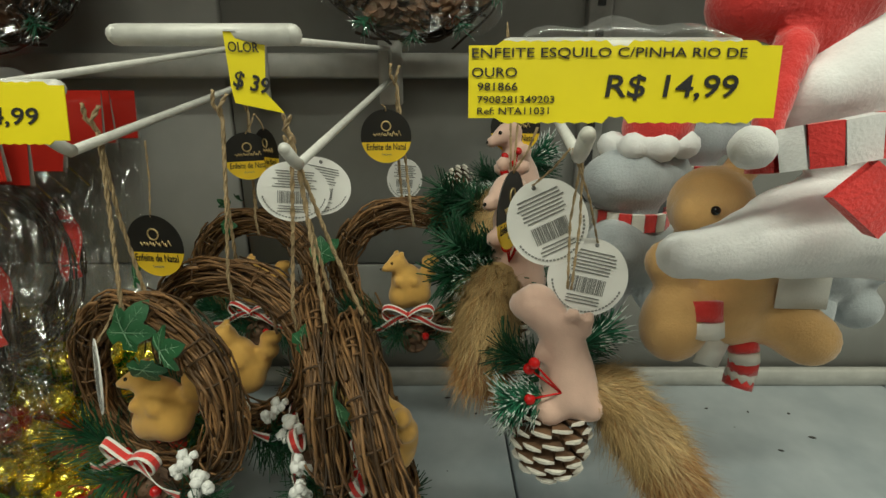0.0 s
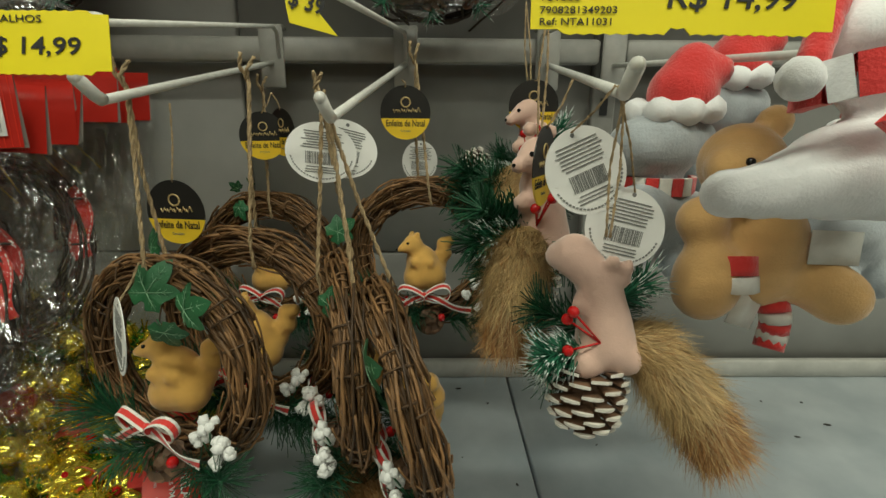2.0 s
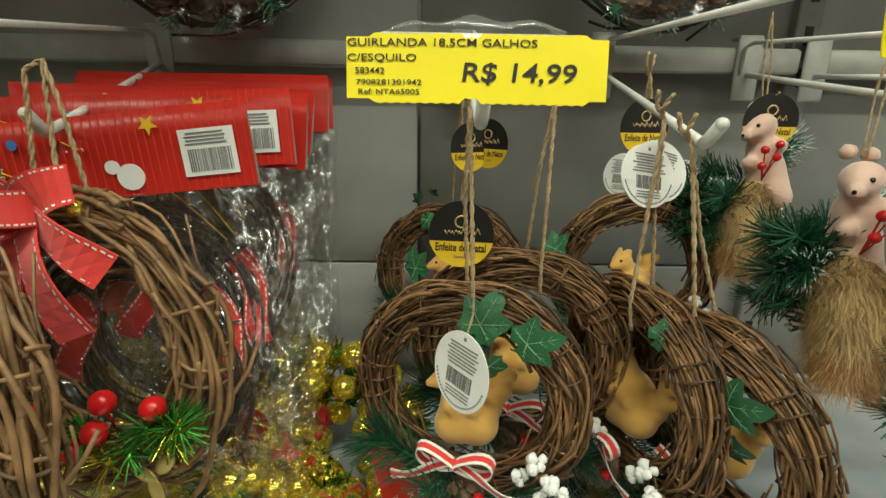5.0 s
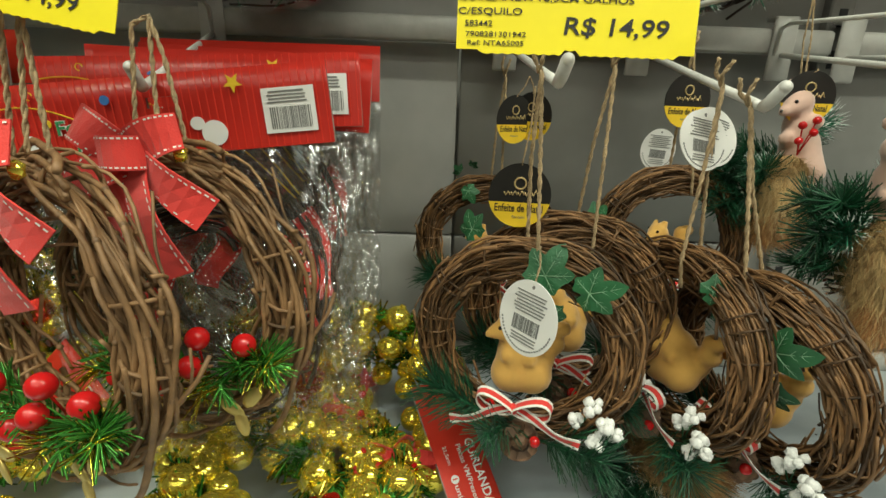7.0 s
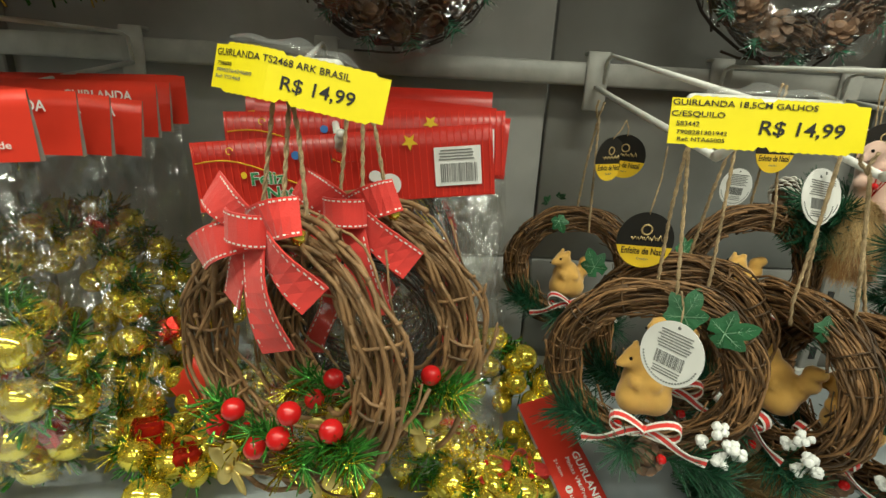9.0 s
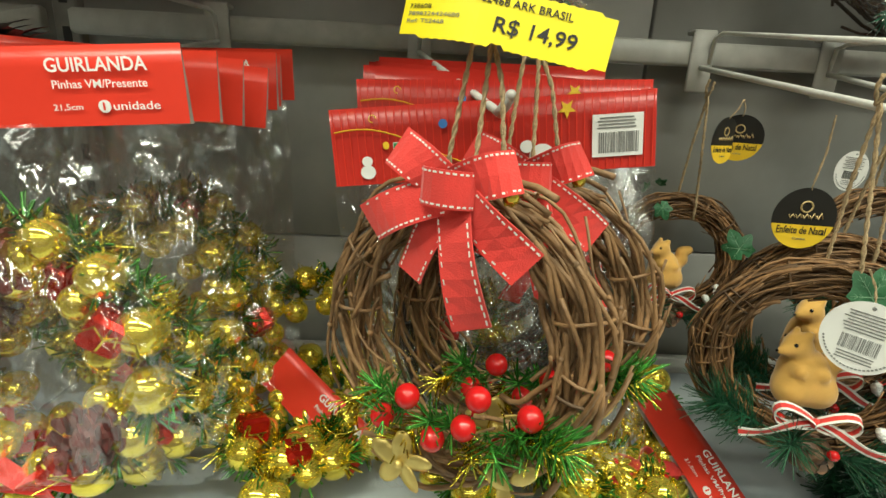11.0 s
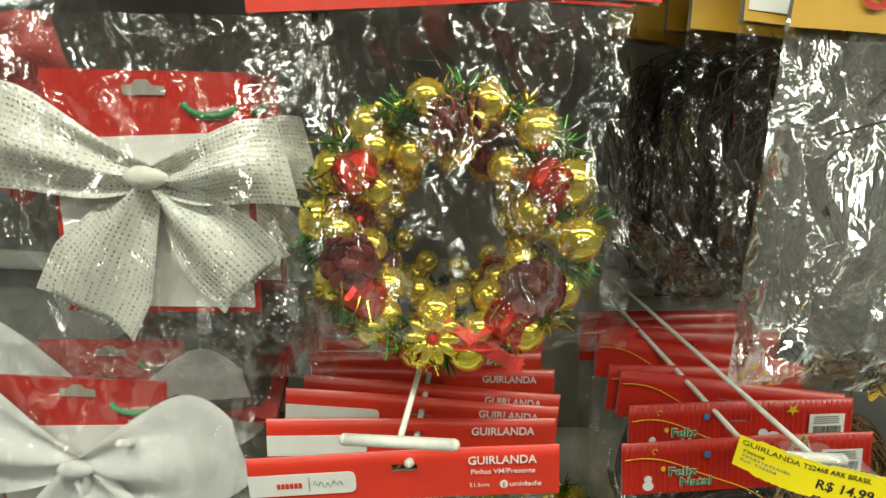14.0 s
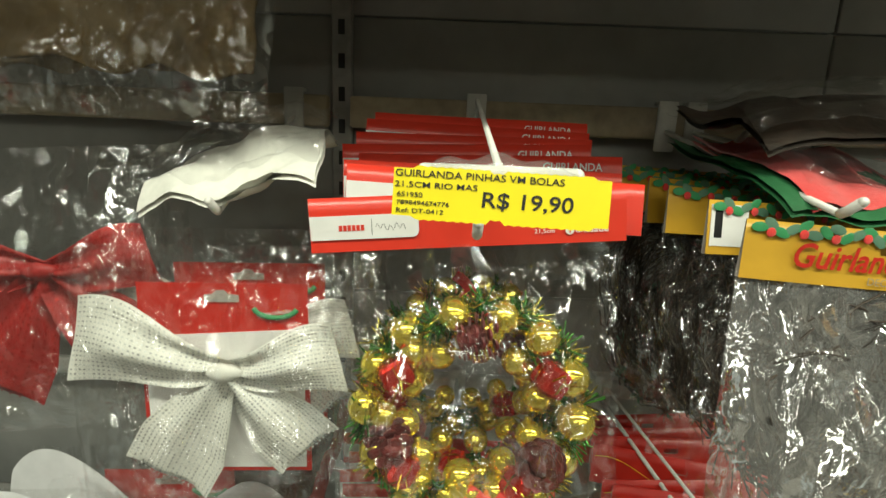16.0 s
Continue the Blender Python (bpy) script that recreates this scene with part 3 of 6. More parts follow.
# ---- plant and ribbon shapes ----
def twig_ring(rad, r, n, thick, seed, seg=30, tall=1.0, flat=0.8, sides=4, wraps=6, stray=0.0, twist=(0.08, 0.6), wiggle=0.12, single=None):
    """Many thin twigs wound round into a ring in x and z."""
    rng = random.Random(seed)
    g = Geo()
    for i in range(n):
        t0, span = rng.uniform(0, 6.28), rng.uniform(2.2, 6.6)
        ph, k = rng.uniform(0, 6.28), rng.choice((-1, 1)) * rng.uniform(*twist)
        rr, off = r * math.sqrt(rng.uniform(0.15, 1.0)), rng.uniform(-0.12, 0.12) * r
        pts = []
        for j in range(seg + 1):
            u = j / seg
            t = t0 + span * u
            w = ph + k * t
            loose = 1 + stray * (abs(u - 0.5) * 2) ** 6
            q = rr * loose + wiggle * r * math.sin(3 * t + i) + wiggle * 0.6 * r * math.sin(8.3 * t + 2 * i)
            R = rad + off + q * math.cos(w)
            pts.append((R * math.cos(t), q * flat * math.sin(w), R * tall * math.sin(t)))
        if single is not None:
            one = Geo()
            one.tube(pts, thick * rng.uniform(0.6, 1.3), sides, taper=0.4)
            for j in range(3, seg, rng.choice((11, 13, 17))):
                one.ball(pts[j], thick * 1.2, 6, 5)
            single.append(one)
            continue
        g.tube(pts, thick * rng.uniform(0.6, 1.3), sides, taper=0.35)
    for i in range(wraps):
        t = rng.uniform(0, 6.28)
        dt, pts = rng.uniform(-0.25, 0.25), []
        for j in range(15):
            w = 6.6 * j / 14
            tt = t + dt * j / 14
            q = r * rng.uniform(0.98, 1.1)
            R = rad + q * math.cos(w)
            pts.append((R * math.cos(tt), q * flat * math.sin(w), R * tall * math.sin(tt)))
        g.tube(pts, thick * 0.7, sides)
    return g


def ivy_leaf(size):
    g = Geo()
    lobes = ((90, 1.0), (32, 0.80), (148, 0.80), (-32, 0.60), (212, 0.60))

    def rim(a):
        best = 0.50
        for la, lr in lobes:
            d = abs((a - la + 180) % 360 - 180)
            best = max(best, lr * max(0.0, 1 - d / 52.0) ** 0.62)
        return best * size * (0.55 if abs((a + 90 + 180) % 360 - 180) < 12 else 1)

    n = 44
    for face, lift in ((0, -0.00025), (1, 0.00025)):
        vs, fs = [Vector((0, lift, 0))], []
        for ring in (0.5, 1.0):
            for i in range(n):
                a = 360 * i / n
                q = rim(a) * ring
                x, z = q * math.cos(radians(a)), q * math.sin(radians(a))
                vs.append(Vector((x, lift + 1.5 * q * q / size * 0.22 + 0.05 * size * math.sin(a / 22) * ring - 0.10 * abs(x), z)))
        fs += [(0, 1 + i, 1 + (i + 1) % n) for i in range(n)]
        fs += [(1 + i, 1 + n + i, 1 + n + (i + 1) % n, 1 + (i + 1) % n) for i in range(n)]
        g.add(vs, [f if face else f[::-1] for f in fs], 2 if face else 0)
    for la, lr in lobes:
        q = lr * size * 0.86
        pts = [(k * q * math.cos(radians(la)), -0.0006 + 1.5 * (k * q) ** 2 / size * 0.22 - 0.10 * abs(k * q * math.cos(radians(la))), k * q * math.sin(radians(la))) for k in (0, 0.35, 0.7, 1)]
        g.tube(pts, size * 0.017, 4, 1, 0.75)
        for k in (0.4, 0.65):
            b = Vector((k * q * math.cos(radians(la)), -0.0006 + 1.5 * (k * q) ** 2 / size * 0.22 - 0.10 * abs(k * q * math.cos(radians(la))), k * q * math.sin(radians(la))))
            for sd in (-38, 38):
                e = b + Vector((math.cos(radians(la + sd)), 0.02, math.sin(radians(la + sd)))) * q * 0.26
                g.tube([b, e], size * 0.008, 3, 1, 0.6)
    g.tube([(0, 0, 0), (0.1 * size, 0.004, -0.5 * size)], size * 0.025, 5, 0)
    return g


def sprig(g, base, way, length, n, needle, slot=0, tip=None, seed=0, rad=0.00042, droop=0.0, spread=0.9):
    """A brush of needles along a twig."""
    rng = random.Random(seed)
    base, way = Vector(base), Vector(way).normalized()
    side = way.cross(Vector((0.3, 0.9, 0.2))).normalized()
    other = way.cross(side)
    for i in range(n):
        u = rng.random() ** 0.8
        p = base + way * length * u - Vector((0, 0, droop * u * u))
        a = rng.uniform(0, 6.28)
        d = (side * math.cos(a) + other * math.sin(a)) * spread + way * rng.uniform(0.35, 1.1)
        d.normalize()
        q = p + d * needle * rng.uniform(0.7, 1.15)
        w = d.cross(Vector((rng.uniform(-1, 1), rng.uniform(-1, 1), 0.4))).normalized() * rad
        w2 = d.cross(w).normalized() * rad
        e = p.lerp(q, 0.72) if tip is not None else q
        g.add([p + w, p - w * 0.5 + w2, p - w * 0.5 - w2, e + w * 0.8, e - w * 0.4 + w2 * 0.8, e - w * 0.4 - w2 * 0.8], [(0, 1, 4, 3), (1, 2, 5, 4), (2, 0, 3, 5)], slot)
        if tip is not None and rng.random() < 0.75:
            g.add([e + w, e - w * 0.5 + w2, e - w * 0.5 - w2, q], [(0, 1, 3), (1, 2, 3), (2, 0, 3)], tip)
    g.tube([base, base + way * length * 0.5 - Vector((0, 0, droop * 0.25)), base + way * length - Vector((0, 0, droop))], 0.0011, 5, slot)


def pine_cone(size, rows=9, tips=True, open_=0.5):
    """Overlapping scales set in spirals; the tip points down."""
    g = Geo()
    g.ball((0, 0, 0), size * 0.33, 10, 8, stretch=(1, 1, 1.25))
    n = rows * 7
    for i in range(n):
        u = i / n
        z = size * (0.42 - 0.86 * u)
        R = size * 0.46 * math.sqrt(max(0.05, 1 - (2 * u - 0.85) ** 2 / 1.5))
        a = i * 2.39996
        d = Vector((math.cos(a), math.sin(a), -1.15 + 0.75 * open_ - 0.5 * u)).normalized()
        s = Vector((-math.sin(a), math.cos(a), 0))
        t = d.cross(s).normalized()
        c = Vector((math.cos(a) * R * 0.66, math.sin(a) * R * 0.66, z + size * 0.08))
        L, W, H = size * 0.30, size * 0.15, size * 0.020
        a0, a1, a2 = c, c + d * L * 0.80, c + d * L * 1.02
        g.add([a0 - s * W * 0.5, a0 + s * W * 0.5, a1 - s * W + t * H, a1 + s * W + t * H, a1 - s * W - t * H, a1 + s * W - t * H], [(0, 1, 3, 2), (0, 4, 5, 1), (0, 2, 4), (1, 5, 3)], 0)
        up = t * H * 1.15
        g.add([a1 - s * W + up, a1 + s * W + up, a2 - s * W * 0.35 + up * 1.9, a2 + s * W * 0.35 + up * 1.9, a1 - s * W - up, a1 + s * W - up, a2 - s * W * 0.35 - up * 0.1, a2 + s * W * 0.35 - up * 0.1], [(0, 1, 3, 2), (4, 6, 7, 5), (2, 3, 7, 6), (0, 2, 6, 4), (1, 5, 7, 3), (0, 4, 5, 1)], 1 if tips else 0)
    return g


def loop_bow(g, size, width, slots, tails=((-1, -1.0, -0.55), (1, 1.0, -0.6)), lift=0.3, across=(0, 0.25, 1)):
    """Two loops and two tails of ribbon round a knot, in x and z."""
    for sgn in (-1, 1):
        pts, ac = [], []
        for j in range(19):
            a = 6.283 * j / 18
            o = (1 - math.cos(a)) / 2
            pts.append((sgn * size * o, -0.10 * size * math.sin(a) - 0.06 * size, size * (0.42 * math.sin(a) * (0.45 + 0.55 * o) + lift * o)))
            ac.append((0.1 * sgn, 0.9, 0.42))
        g.ribbon(pts, width, across=ac, slots=slots)
    for sgn, tx, tz in tails:
        pts, ac = [], []
        for j in range(11):
            u = j / 10
            pts.append((size * tx * u, -0.10 * size * math.sin(3.1 * u) - 0.004 * u, size * (tz * u ** 1.15) + 0.06 * size * math.sin(7 * u)))
            ac.append((0.35 * sgn, 0.5 * math.cos(5 * u), 1))
        g.ribbon(pts, [width * (0.6 + 0.4 * min(1, j / 4)) for j in range(11)], across=ac, slots=slots)
    g.ball((0, -0.07 * size, 0), width * 0.55, 10, 8, slots[len(slots) // 2], (0.75, 0.7, 1.1))


def cord(g, pts, r=0.0014, slot=0):
    """Two-ply twisted cord along pts."""
    pts = [Vector(p) for p in pts]
    fine = []
    for a, b in zip(pts, pts[1:]):
        k = max(4, int((b - a).length / 0.004))
        fine += [a.lerp(b, i / k) for i in range(k)]
    fine.append(pts[-1])
    for ph in (0, math.pi):
        out = []
        for i, p in enumerate(fine):
            d = (fine[min(i + 1, len(fine) - 1)] - fine[max(i - 1, 0)]).normalized()
            s = d.cross(Vector((0.2, 1, 0.1))).normalized()
            w = d.cross(s)
            a = i * 1.25 + ph
            out.append(p + (s * math.cos(a) + w * math.sin(a)) * r * 0.62)
        g.tube(out, r * 0.75, 5, slot)


def barcode(g, x, z, w, h, slot, seed, y=-0.0006):
    rng = random.Random(seed)
    u = 0.0
    while u < 1:
        bw = rng.choice((0.012, 0.02, 0.032))
        g.box((x + (u + bw / 2) * w, y, z + h / 2), (bw * w, 0.0004, h), slot)
        u += bw + rng.choice((0.014, 0.02, 0.03))


def bars(g, x, z, w, n, step, thick, slot, seed, y=-0.0006):
    """Rows of print too small to read."""
    rng = random.Random(seed)
    for i in range(n):
        q = w * rng.uniform(0.72, 1.0)
        g.box((x + (w - q) / 2 + q / 2, y, z - i * step), (q, 0.0004, thick), slot)


def round_tag(parent, m, rx=0.026, rz=0.026, seed=1, label="white round paper tag with a barcode"):
    g = Geo(); g.card(oval(rx, rz, 44), 0.0007)
    t = part("paper_tag", g, "white", parent, label, m, False)
    g = Geo()
    barcode(g, -rx * 0.46, -rz * 0.40, rx * 0.92, rz * 0.40, 0, seed)
    bars(g, -rx * 0.62, rz * 0.66, rx * 1.25, 7, rz * 0.088, rz * 0.032, 0, seed)
    bars(g, -rx * 0.5, -rz * 0.50, rx * 1.0, 3, rz * 0.085, rz * 0.03, 0, seed + 3)
    for a in range(196, 348, 6):
        g.box((rx * 0.88 * math.cos(radians(a)), -0.0006, rz * 0.88 * math.sin(radians(a))), (rx * 0.06, 0.0004, rz * 0.04), 0, rot(0, -(a + 90), 0))
    g.ball((0, -0.0004, rz * 0.84), rx * 0.055, 8, 5, stretch=(1, 0.3, 1))
    part("print", g, "greyink", t, "small grey print and barcode", smooth=False)
    return t


def brand_tag(parent, m, r=0.0262):
    """The black and yellow round tag."""
    cut = -0.22
    up = [(x, z) for x, z in oval(r, r * 1.04, 60) if z >= cut * r]
    a0 = math.asin(cut / 1.04)
    arc = [(r * math.cos(a0 + (math.pi - 2 * a0) * i / 30), r * 1.04 * math.sin(a0 + (math.pi - 2 * a0) * i / 30)) for i in range(31)]
    low = [(r * math.cos(math.pi - a0 + (math.pi + 2 * a0) * i / 26), r * 1.04 * math.sin(math.pi - a0 + (math.pi + 2 * a0) * i / 26)) for i in range(27)]
    g = Geo(); g.card(arc[::-1][::-1], 0.0007)
    t = part("brand_tag", g, "black", parent, "black and yellow round card tag", m, False)
    g = Geo(); g.card(low, 0.0007); part("yellow_half", g, "gyellow", t, "golden yellow lower half", smooth=False)
    part("lettering", lettering("Enfeite de Natal", r * 1.55, "ink", 0.012, r * 0.26), None, t, "black words", pose(-r * 0.78, -0.0006, -r * 0.53))
    part("lettering", lettering("Contém:", r * 0.42, "greyink", 0.0), None, t, "small grey words", pose(-r * 0.21, -0.0006, -r * 0.74))
    g = Geo()
    g.tube([(r * 0.18 * math.cos(a / 3.5), -0.0006, r * 0.40 + r * 0.18 * math.sin(a / 3.5)) for a in range(23)], r * 0.03, 5)
    for s in range(5):
        x0 = -r * 0.5 + s * r * 0.22
        g.tube([(x0, -0.0006, r * 0.12), (x0 + r * 0.06, -0.0006, r * 0.0), (x0 + r * 0.13, -0.0006, r * 0.13 + 0.02 * r * s), (x0 + r * 0.2, -0.0006, r * 0.02)], r * 0.025, 4)
    part("emblem", g, "goldprint", t, "gold ring and scroll emblem")
    return t


# ---- squirrel twig wreaths ----
def squirrel_geo():
    b = [(0.002, 0, -0.002, 0.029), (-0.002, -0.002, 0.018, 0.024), (-0.014, -0.006, 0.044, 0.0160), (-0.027, -0.013, 0.042, 0.0085), (-0.035, -0.016, 0.040, 0.0048), (-0.006, -0.010, 0.060, 0.0048), (-0.014, 0.004, 0.060, 0.0045), (0.016, -0.006, -0.012, 0.021), (-0.012, -0.008, -0.012, 0.021), (-0.014, -0.022, 0.018, 0.0075), (0.010, -0.022, 0.016, 0.0075), (0.026, 0.008, 0.004, 0.014), (0.036, 0.010, 0.022, 0.014), (0.036, 0.010, 0.038, 0.011), (0.046, 0.008, 0.042, 0.009)]

    def eyes(g):
        g.ball((-0.0225, -0.0190, 0.0490), 0.0023, 10, 8, 1)
        g.ball((-0.0215, 0.0070, 0.0490), 0.0023, 10, 8, 1)
        g.ball((-0.0405, -0.0180, 0.0405), 0.0017, 8, 6, 1)

    return blob("squirrel", b, "flock", 0.0036, eyes)


def squirrel_wreath(m):
    w = thing("squirrel_wreath", "brown twig wreath with ochre squirrel, ivy and striped bow", "wreath", "squirrel wreaths on hooks", m)
    stuff = part("twig_ring", twig_ring(0.0785, 0.0150, 120, 0.0014, 5, 34, 0.95, 0.8, 4, 18, 0.45, (0.15, 1.3), 0.22), "twig", w)
    tagged(stuff, kind="stuff")
    part("squirrel_figure", squirrel_geo(), ["flock", "eye"], w, "ochre flocked squirrel figure", pose(-0.004, 0.006, -0.022, 0, 0, 10) @ Matrix.Scale(0.74, 4))
    g = Geo(); loop_bow(g, 0.030, 0.0085, (1, 0, 0, 1), ((-1, -1.75, -0.72), (1, 1.75, -0.62)), 0.16); part("ribbon_bow", g, ["redcloth", "whitecloth"], w, "red bow with white edges", pose(0.000, -0.030, -0.043), False)
    g = Geo()
    rng = random.Random(4)
    for c in ((0.060, -0.026, -0.030), (0.068, -0.028, -0.044), (0.079, -0.027, -0.050), (0.063, -0.028, -0.056), (0.050, -0.026, -0.046)):
        for k in range(5):
            g.ball(Vector(c) + Vector((rng.uniform(-1, 1), rng.uniform(-1, 1), rng.uniform(-1, 1))) * 0.0045, rng.uniform(0.003, 0.0048), 8, 6, lump=0.35)
        g.tube([c, (0.045, -0.018, -0.066)], 0.0007, 4, 1)
    part("berry_spray", g, ["snow", "ivy"], w, "white foam berry spray")
    g = Geo()
    sprig(g, (-0.030, -0.012, -0.066), (-1, -0.25, 0.55), 0.050, 230, 0.034, seed=2)
    sprig(g, (0.020, -0.016, -0.078), (0.9, -0.3, 0.12), 0.055, 190, 0.030, seed=3)
    sprig(g, (0.0, -0.010, -0.066), (-0.3, -0.6, 0.1), 0.04, 120, 0.028, seed=4)
    part("pine_sprig", g, "needle", w, "dark green pine needles")
    part("pine_cone", pine_cone(0.030, 7, False), ["cone", "cone"], w, "small brown pine cone", pose(0.004, -0.024, -0.076, 60, 0, 20), False)
    for c in ((0.018, -0.030, -0.070), (-0.022, -0.022, -0.050)):
        g = Geo(); g.ball(c, 0.0046, 12, 8); part("berry", g, "berry", w)
    g = Geo()
    cord(g, [(0.012, -0.016, 0.058), (0.010, -0.018, 0.080), (0.006, -0.008, 0.150), (0.002, 0.0, 0.212), (-0.003, 0.004, 0.150), (-0.004, 0.012, 0.080)])
    cord(g, [(0.0, 0.002, 0.209), (0.003, -0.004, 0.219), (0.006, 0.002, 0.229)], 0.0014)
    cord(g, [(0.0, 0.002, 0.210), (-0.004, -0.003, 0.221), (-0.002, -0.004, 0.231)], 0.0014)
    part("hanging_cord", g, "jute", w, "twisted jute cord")
    return w


def hang_tag(owner, kind, at, turn, seed=7, rx=0.0255, rz=0.028, top=None):
    """A tag of an ornament, at its own place and turn, on a thin cord."""
    inv = owner.matrix_basis.inverted()
    m = inv @ pose(*at, *turn)
    t = round_tag(owner, m, rx, rz, seed) if kind == "white" else brand_tag(owner, m)
    if top:
        g = Geo()
        a, b = inv @ (pose(*at, *turn) @ Vector((0, 0, rz * 0.9))), inv @ Vector(top)
        cord(g, [a, a.lerp(b, 0.5) + Vector((0.002, 0, 0)), b], 0.0007)
        part("tag_cord", g, "jute", owner)
    return t


first = squirrel_wreath(pose(-0.240, 0.344, 1.020, 0, -2, -22))
w2 = copy_thing(first, pose(-0.193, 0.398, 1.030, 0, 4, -14))
w3 = copy_thing(first, pose(-0.246, 0.600, 1.032, 0, 2, -8))
b1 = copy_thing(first, pose(-0.102, 0.366, 1.014, 3, 2, -76))
b2 = copy_thing(first, pose(-0.052, 0.330, 1.006, 13, -4, -78))
b3 = copy_thing(first, pose(-0.040, 0.530, 1.060, 0, -3, -4))
# each wreath carries its ivy in its own places: x, y, z, turns, size
IVY = (
    (first, ((0.017, -0.024, 0.068, -15, 30, 5, 0.028), (0.049, -0.022, 0.058, -10, 70, -25, 0.026), (0.022, -0.020, 0.036, -20, 172, 25, 0.021))),
    (w2, ((-0.094, -0.012, 0.062, -10, -40, -20, 0.021),)),
    (w3, ((-0.046, 0.010, 0.090, 40, -50, 20, 0.013), (-0.030, 0.012, 0.098, 60, 40, 10, 0.011), (-0.030, -0.018, 0.070, 20, 150, 0, 0.018))),
    (b1, ((0.040, -0.012, 0.066, -30, 60, 30, 0.018),)),
    (b2, ((0.040, -0.022, 0.044, -15, 75, -10, 0.028), (0.030, -0.020, 0.008, -15, 165, 10, 0.026))),
    (b3, ((-0.094, -0.026, 0.034, -15, 60, 10, 0.025),)),
)
for owner, leaves in IVY:
    for x, y, z, rx, ry, rz, size in leaves:
        part("ivy_leaf", ivy_leaf(size), ["ivy", "vein", "ivyback"], owner, "green ivy leaf with pale veins", pose(x, y, z, rx, ry, rz))
hang_tag(first, "white", (-0.249, 0.300, 1.062), (-6, 4, -50), 7, top=(-0.240, 0.320, 1.110))
hang_tag(first, "brand", (-0.246, 0.388, 1.134), (0, 0, -8), top=(-0.240, 0.390, 1.222))
hang_tag(w3, "brand", (-0.208, 0.566, 1.196), (0, 0, -40), top=(-0.215, 0.560, 1.240))
hang_tag(w3, "brand", (-0.228, 0.560, 1.192), (0, 0, 30), top=(-0.215, 0.560, 1.240))
hang_tag(b1, "white", (-0.114, 0.360, 1.186), (-14, 8, 24), 9, 0.027, 0.023)
hang_tag(b1, "white", (-0.100, 0.374, 1.188), (-14, 14, 18), 12, 0.027, 0.023)
hang_tag(b3, "brand", (-0.059, 0.505, 1.218), (0, 0, 10), top=(-0.062, 0.500, 1.25))
hang_tag(b3, "white", (-0.047, 0.580, 1.162), (0, 4, 0), 15, 0.0215, 0.025)


# ---- pine cone squirrel ornaments ----
def fur_tail(pts, radii, n, hair, seed):
    rng = random.Random(seed)
    g = Geo()
    pts = [Vector(p) for p in pts]
    k = len(pts) - 1
    g.tube(pts, radii[1] * 0.45, 8)
    for i in range(n):
        u = rng.random() * k
        a = int(min(u, k - 0.001))
        p = pts[a].lerp(pts[a + 1], u - a)
        d = (pts[a + 1] - pts[a]).normalized()
        rr = radii[a] * (1 - (u - a)) + radii[a + 1] * (u - a)
        s = Vector((rng.gauss(0, 1), rng.gauss(0, 1), rng.gauss(0, 1)))
        s = (s - d * s.dot(d)).normalized()
        base = p + s * rr * rng.uniform(0.15, 0.6)
        L = hair * rng.uniform(0.6, 1.2)
        mid = base + (s * 0.70 + d * 0.55) * L * 0.5
        end = mid + (s * 0.30 + d * 0.70 + Vector((rng.gauss(0, 0.42), rng.gauss(0, 0.42), rng.gauss(0, 0.42) - 0.18))) * L * 0.5
        w = d.cross(s).normalized() * 0.00030
        sl = 1 if (u / k > 0.72 and rng.random() < 0.7) or rng.random() < 0.08 else 0
        g.add([base - w, base + w, mid - w * 0.8, mid + w * 0.8, end], [(0, 1, 3, 2), (2, 3, 4)], sl)
    return g


